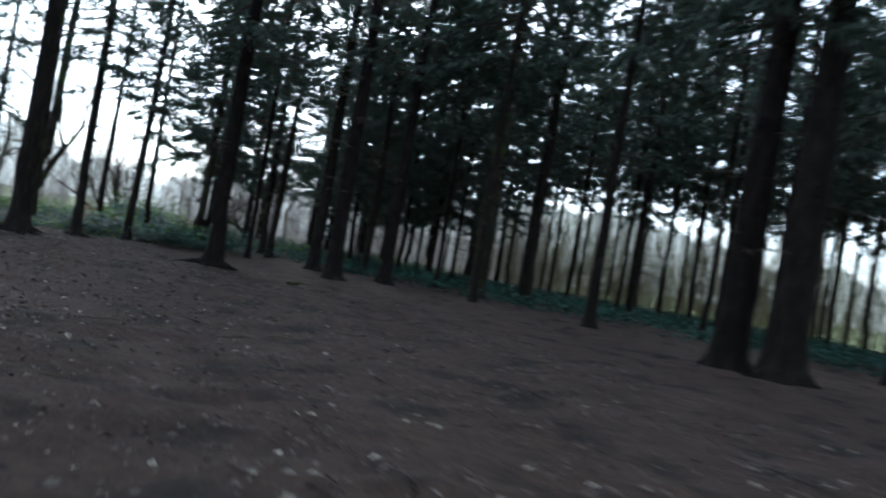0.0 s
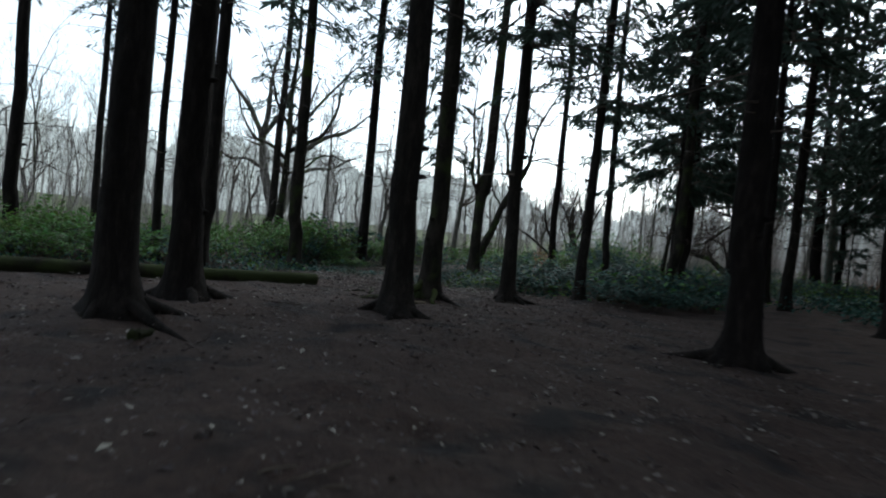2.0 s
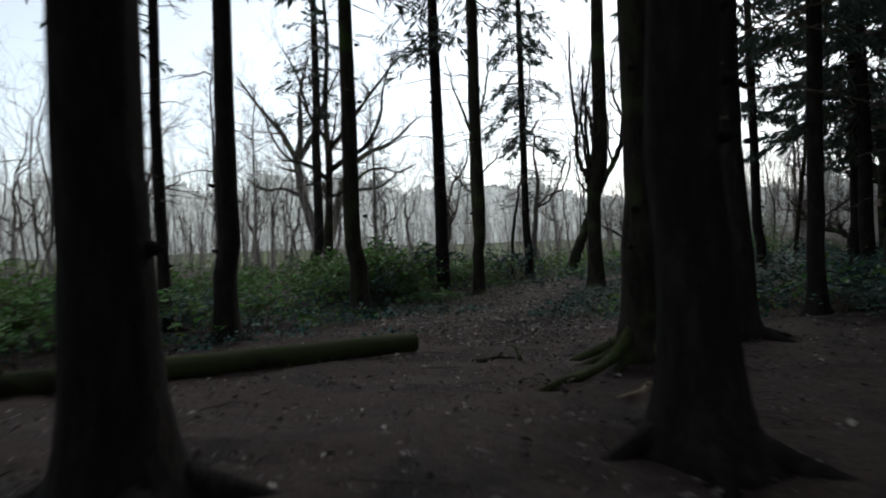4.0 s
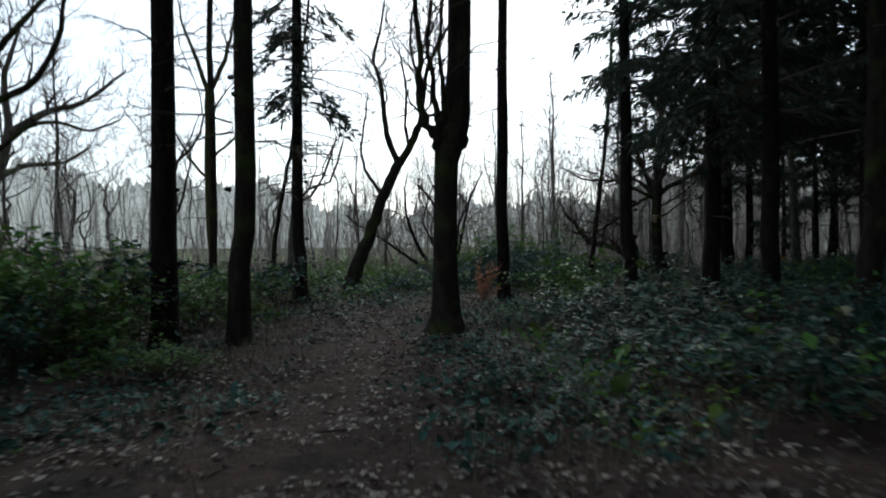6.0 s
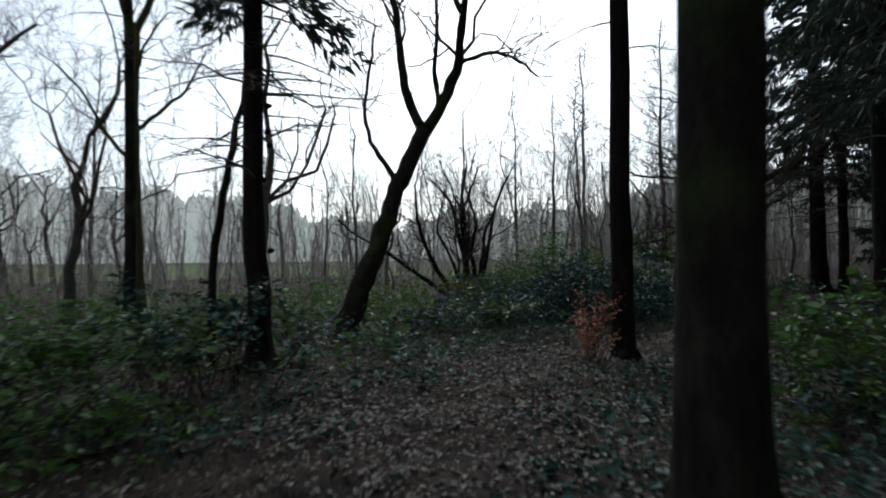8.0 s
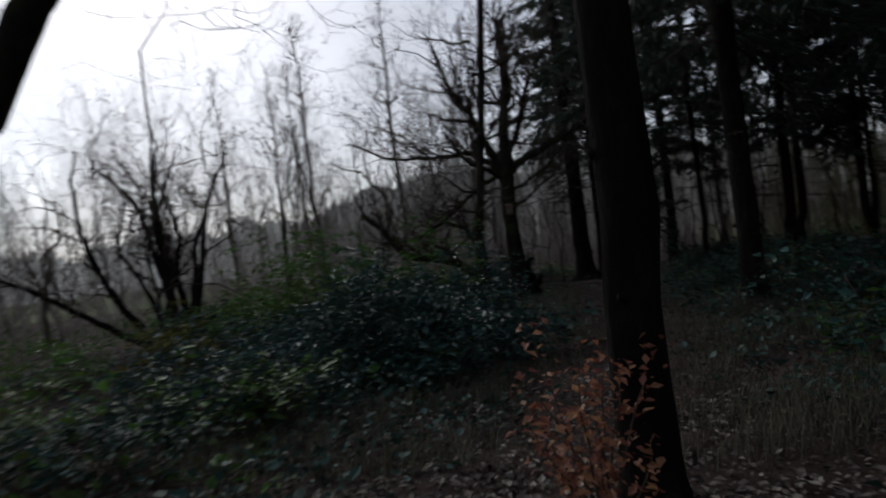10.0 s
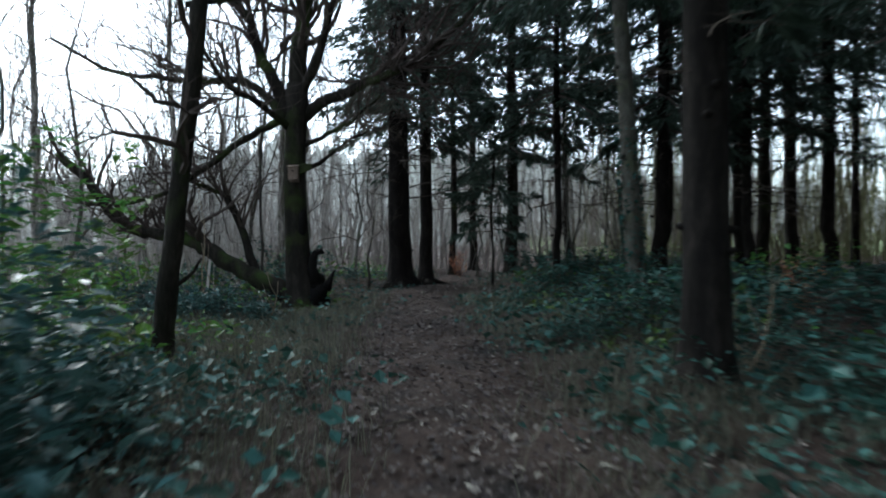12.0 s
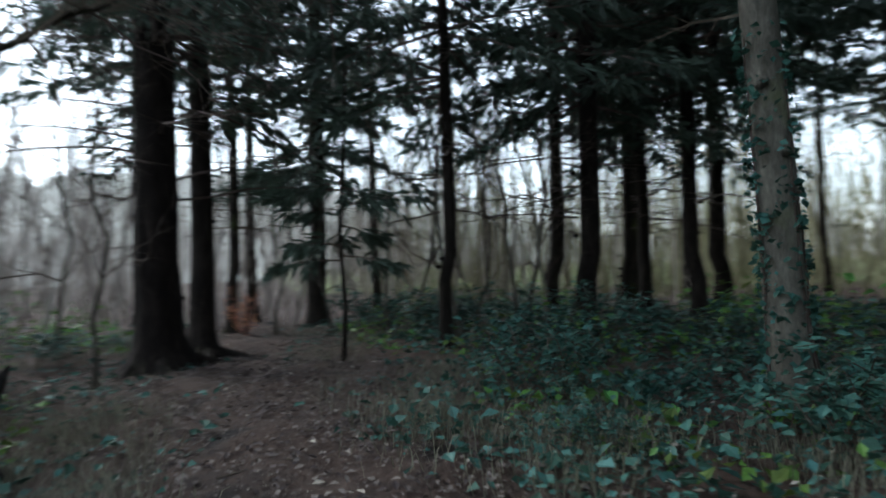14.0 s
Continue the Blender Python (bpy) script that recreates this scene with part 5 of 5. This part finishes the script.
rs = np.random.default_rng(55)
count = 0
while count < 190:
    x, y = (rs.uniform(-7, 12.5), rs.uniform(-7, 36)) if count < 130 else (rs.uniform(7.5, 15), rs.uniform(6.5, 14)) if count < 160 else (rs.uniform(-1, 11), rs.uniform(-4, 9))
    w = way_distance(np.array([[x, y]]))[0]
    if w < (1.25 if count % 3 else 2.0) or w > 8 or shaded_floor(np.array([[x, y]]))[0] or bare_soil(np.array([[x, y]]))[0] or math.hypot(x - 4.83, y - 13.98) < 1.2 or math.hypot(x - OAK[0], y - OAK[1] + 1) < 1.8 or math.hypot(x - 7.55, y - 8.98) < 0.9 or (x < 3.9 and 22 < y < 28.5) or math.hypot(x - 10.0, y - 1.2) < 1.3 or math.hypot(x - 7.5, y - 3.6) < 0.9:
        continue
    s = rs.uniform(0.7, 1.4) if w > 2.2 else rs.uniform(0.4, 0.65)
    low = x > 8.6 and y > 6.3
    s *= 1.25 if count >= 160 else 1.0
    k = 2 * (count // 2)
    k += 1 if low or rs.uniform() < (1.0 if y > 21.5 or (x > 5.5 and y > 15) else 0.7 if y > 19 else 0.45 if count < 160 else 0.15) else 0
    bramble_bush(x, y, k, rs.uniform(0, 360), s, s * (rs.uniform(0.55, 0.9) if low else rs.uniform(0.7, 1.1)))
    count += 1

# ---------------- the beech seedling with dead leaves ----------------
rng = np.random.default_rng(71)
BX, BY = 4.68, 13.6
t = thing("beech_sapling", "small beech sapling holding orange-brown dead leaves", "sapling", "", (BX, BY, float(height_at(BX, BY))))
g, lp = Geo(), []
for i in range(11):
    a, reach = rng.uniform(0, 6.28), rng.uniform(0.1, 0.4)
    e = np.array([math.cos(a) * reach, math.sin(a) * reach, rng.uniform(0.2, 0.85)])
    q = noisy_line(rng, (0, 0, -0.03), e, 7, 0.02)
    tube(g, q, np.linspace(0.008, 0.003, 7), 5, False)
    for k in range(2, 7):
        lp.append(q[k] + rng.normal(0, 0.04, (12, 3)))
part("stem_wood", g, M_TWIG, t, "thin grey stems", kind="stuff")
g = Geo()
leaves(g, np.concatenate(lp), 0.046, rng, 0.35, 0.6)
part("foliage", g, M_BEECH, t, "orange-brown dead leaves", False, "stuff")
for i, (x, y) in enumerate([(4.9, 36.2), (9.6, 26.2)]):
    copy_thing(t, pose(x, y, float(height_at(x, y)), 0, 0, 70 * i))

# ivy climbing the pale conifer
rng = np.random.default_rng(72)
t = thing("ivy_climber", "ivy climbing the foot of a pale conifer trunk", "ivy", "", (*IVY_AT, float(height_at(*IVY_AT))))
n = 1000
z = rng.uniform(0, 1, n) ** 1.4 * 2.7
a = rng.uniform(0, 6.28, n)
r = 0.14 * (1 - 0.044 * z) + rng.uniform(0.015, 0.05, n) + 0.12 * np.exp(-z / 0.15)
g = Geo()
leaves(g, np.stack([np.cos(a) * r - 0.05 * z, np.sin(a) * r + 0.03 * z, z], 1), 0.055, rng, 0.1, 0.8)
part("foliage", g, M_IVY, t, "", False, "stuff")
g = Geo()
for _ in range(6):
    a0 = rng.uniform(0, 6.28)
    s = np.linspace(0, 1, 12)
    zz = s * rng.uniform(1.2, 2.6)
    aa = a0 + rng.normal(0, 0.15, 12).cumsum()
    rr = 0.147 * (1 - 0.044 * zz) + 0.13 * np.exp(-zz / 0.16)
    tube(g, np.stack([np.cos(aa) * rr - 0.05 * zz, np.sin(aa) * rr + 0.03 * zz, zz], 1), np.linspace(0.012, 0.005, 12), 5, False)
part("vine", g, M_TWIG, t)


# ---------------- the fallen log and sticks ----------------
def fallen_log(x0, y0, x1, y1, dia, seed):
    rng = np.random.default_rng(seed)
    t = thing("fallen_log", "long dark fallen log lying on the soil", "log", "", (x0, y0, float(height_at(x0, y0))))
    L = math.hypot(x1 - x0, y1 - y0)
    d = np.array([(x1 - x0) / L, (y1 - y0) / L, 0])
    s = np.linspace(0, 1, 16)
    pts = d * (L * s)[:, None] + np.array([0, 0, dia * 0.42]) + np.column_stack([rng.normal(0, 0.008, (16, 2)), rng.normal(0, 0.006, 16)])
    g = Geo()
    tube(g, pts, dia / 2 * (1 + 0.15 * s), 12, True, 0.03, rng)
    part("bark", g, M_DEADWOOD, t)
    e = Geo()
    tube(e, [pts[0] - d * 0.012, pts[0] + d * 0.02], [dia * 0.44, dia * 0.44], 12)
    part("cut_end", e, M_CUT, t, "pale sawn end of the log")
    sg = Geo()
    k = pts[7]
    tube(sg, [k + (0, 0, dia * 0.3), k + (0.05, 0.02, dia * 0.8)], [0.03, 0.02], 6)
    part("branch_stub", sg, M_DEADWOOD, t)
    return t


fallen_log(12.77, 2.43, 12.9, -5.2, 0.2, 5)


def stick(x0, y0, x1, y1, r, seed, label):
    rng = np.random.default_rng(seed)
    t = thing("stick", label, "stick", "sticks on the soil", (x0, y0, float(height_at(x0, y0))))
    g = Geo()
    q = noisy_line(rng, (0, 0, r), (x1 - x0, y1 - y0, r + 0.02 + float(height_at(x1, y1) - height_at(x0, y0))), 9, 0.012)
    tube(g, q, np.linspace(r, r * 0.5, 9), 7, True, 0.08, rng)
    wood = M_STICK if label.startswith("pale") else M_DEADWOOD
    part("wood", g, wood, t)
    f = Geo()
    tube(f, [q[4], q[4] + ((x1 - x0) * 0.12, (y1 - y0) * 0.05, 0.04), q[4] + ((x1 - x0) * 0.2, (y1 - y0) * 0.02, 0.05)], [r * 0.5, r * 0.4, r * 0.2], 5)
    part("side_twig", f, wood, t)


stick(15.6, 3.05, 16.03, 2.27, 0.026, 1, "pale weathered broken stick on the soil")
stick(14.0, 2.9, 13.3, 3.3, 0.02, 2, "dark short fallen stick on the soil")
stick(18.6, -1.0, 18.46, -0.86, 0.05, 3, "short dark broken branch piece on the soil")
stick(13.5, 8.3, 14.1, 8.6, 0.06, 4, "dark rotten branch piece on the soil")
stick(4.2, 18.9, 4.52, 18.88, 0.035, 6, "short dark rotten stick on the path")
stick(13.75, 2.6, 14.15, 2.75, 0.02, 7, "short dark stick on the trodden soil")
stick(21.6, 4.7, 22.0, 4.5, 0.045, 8, "short dark broken branch piece on the soil")
stick(0.75, 13.4, 1.3, 13.0, 0.05, 5, "dark broken branch by the leaning tree")

# ---------------- distance ----------------
def far_ring(r0, seed):
    """Distant wood: an uneven bank with a ragged top, tallest beyond the end of the way. It glows in place of haze."""
    rng = np.random.default_rng(seed)
    n = 2400
    a = np.linspace(0, 2 * math.pi, n, endpoint=False)
    north = np.exp(-((((a - radians(100) + math.pi) % (2 * math.pi)) - math.pi) / 0.55) ** 2)
    west = 1 / (1 + np.exp(-(np.degrees(a) - 152) / 9)) * (np.degrees(a) < 300)
    h = 6.5 + 7.5 * west + 8.5 * north + 1.5 * np.sin(a * 5) + 1.1 * np.sin(a * 17 + 1) + 0.8 * np.sin(a * 41 + 2) + 0.6 * np.sin(a * 97) + rng.normal(0, 0.5, n)
    x, y = np.cos(a) * (r0 + 3 * np.sin(a * 9)), np.sin(a) * (r0 + 3 * np.sin(a * 9))
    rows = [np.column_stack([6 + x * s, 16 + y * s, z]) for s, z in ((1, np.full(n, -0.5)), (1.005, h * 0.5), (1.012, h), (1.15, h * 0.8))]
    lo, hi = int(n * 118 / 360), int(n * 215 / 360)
    for keep, material, label in ((lambda i: lo <= i < hi, M_HAZE_GLOW, "distant wooded slope, pale with a painted glow for bright haze"), (lambda i: not lo <= i < hi, M_FARWOOD_GLOW, "distant grey-brown leafless wood with a faint painted haze glow")):
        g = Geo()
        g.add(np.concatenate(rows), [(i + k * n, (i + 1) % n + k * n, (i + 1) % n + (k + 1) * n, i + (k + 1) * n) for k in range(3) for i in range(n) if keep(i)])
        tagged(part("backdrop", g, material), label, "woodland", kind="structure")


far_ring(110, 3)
for a0, a1, r0 in ((125, 205, 46), (15, 85, 40)):
    g = Geo()
    n = 40
    a = np.linspace(radians(a0), radians(a1), n)
    inner = np.column_stack([6 + r0 * np.cos(a), 16 + r0 * np.sin(a), np.full(n, 0.06)])
    outer = np.column_stack([6 + 106 * np.cos(a), 16 + 106 * np.sin(a), np.full(n, 1.4)])
    g.add(np.concatenate([inner, outer]), [(i, i + 1, n + i + 1, n + i) for i in range(n - 1)])
    tagged(part("field", g, M_FIELD), "pale green meadow beyond the wood", "meadow", kind="structure")

# a young spruce by the path
rng = np.random.default_rng(81)
t = thing("young_spruce", "small young spruce with dark hanging foliage", "tree", "", (5.6, 31.7, float(height_at(5.6, 31.7))))
g = Geo()
tube(g, [(0, 0, -0.05), (0.03, 0, 0.7), (-0.02, 0.03, 1.6), (0.05, 0.02, 2.6), (0.1, 0, 4.2)], [0.035, 0.03, 0.026, 0.02, 0.008], 7)
part("trunk", g, M_BARK, t)
w, g = conifer_crown(rng, 1.2, 2.5, 1.0, 6, 3, 22, 0.3, spray=0.3, width=0.026, fan=0.6, taper=0.25)
part("crown_wood", w, M_TWIG, t, "", False, "stuff")
part("crown", g, M_NEEDLE, t, "dark hanging needles", False, "stuff")
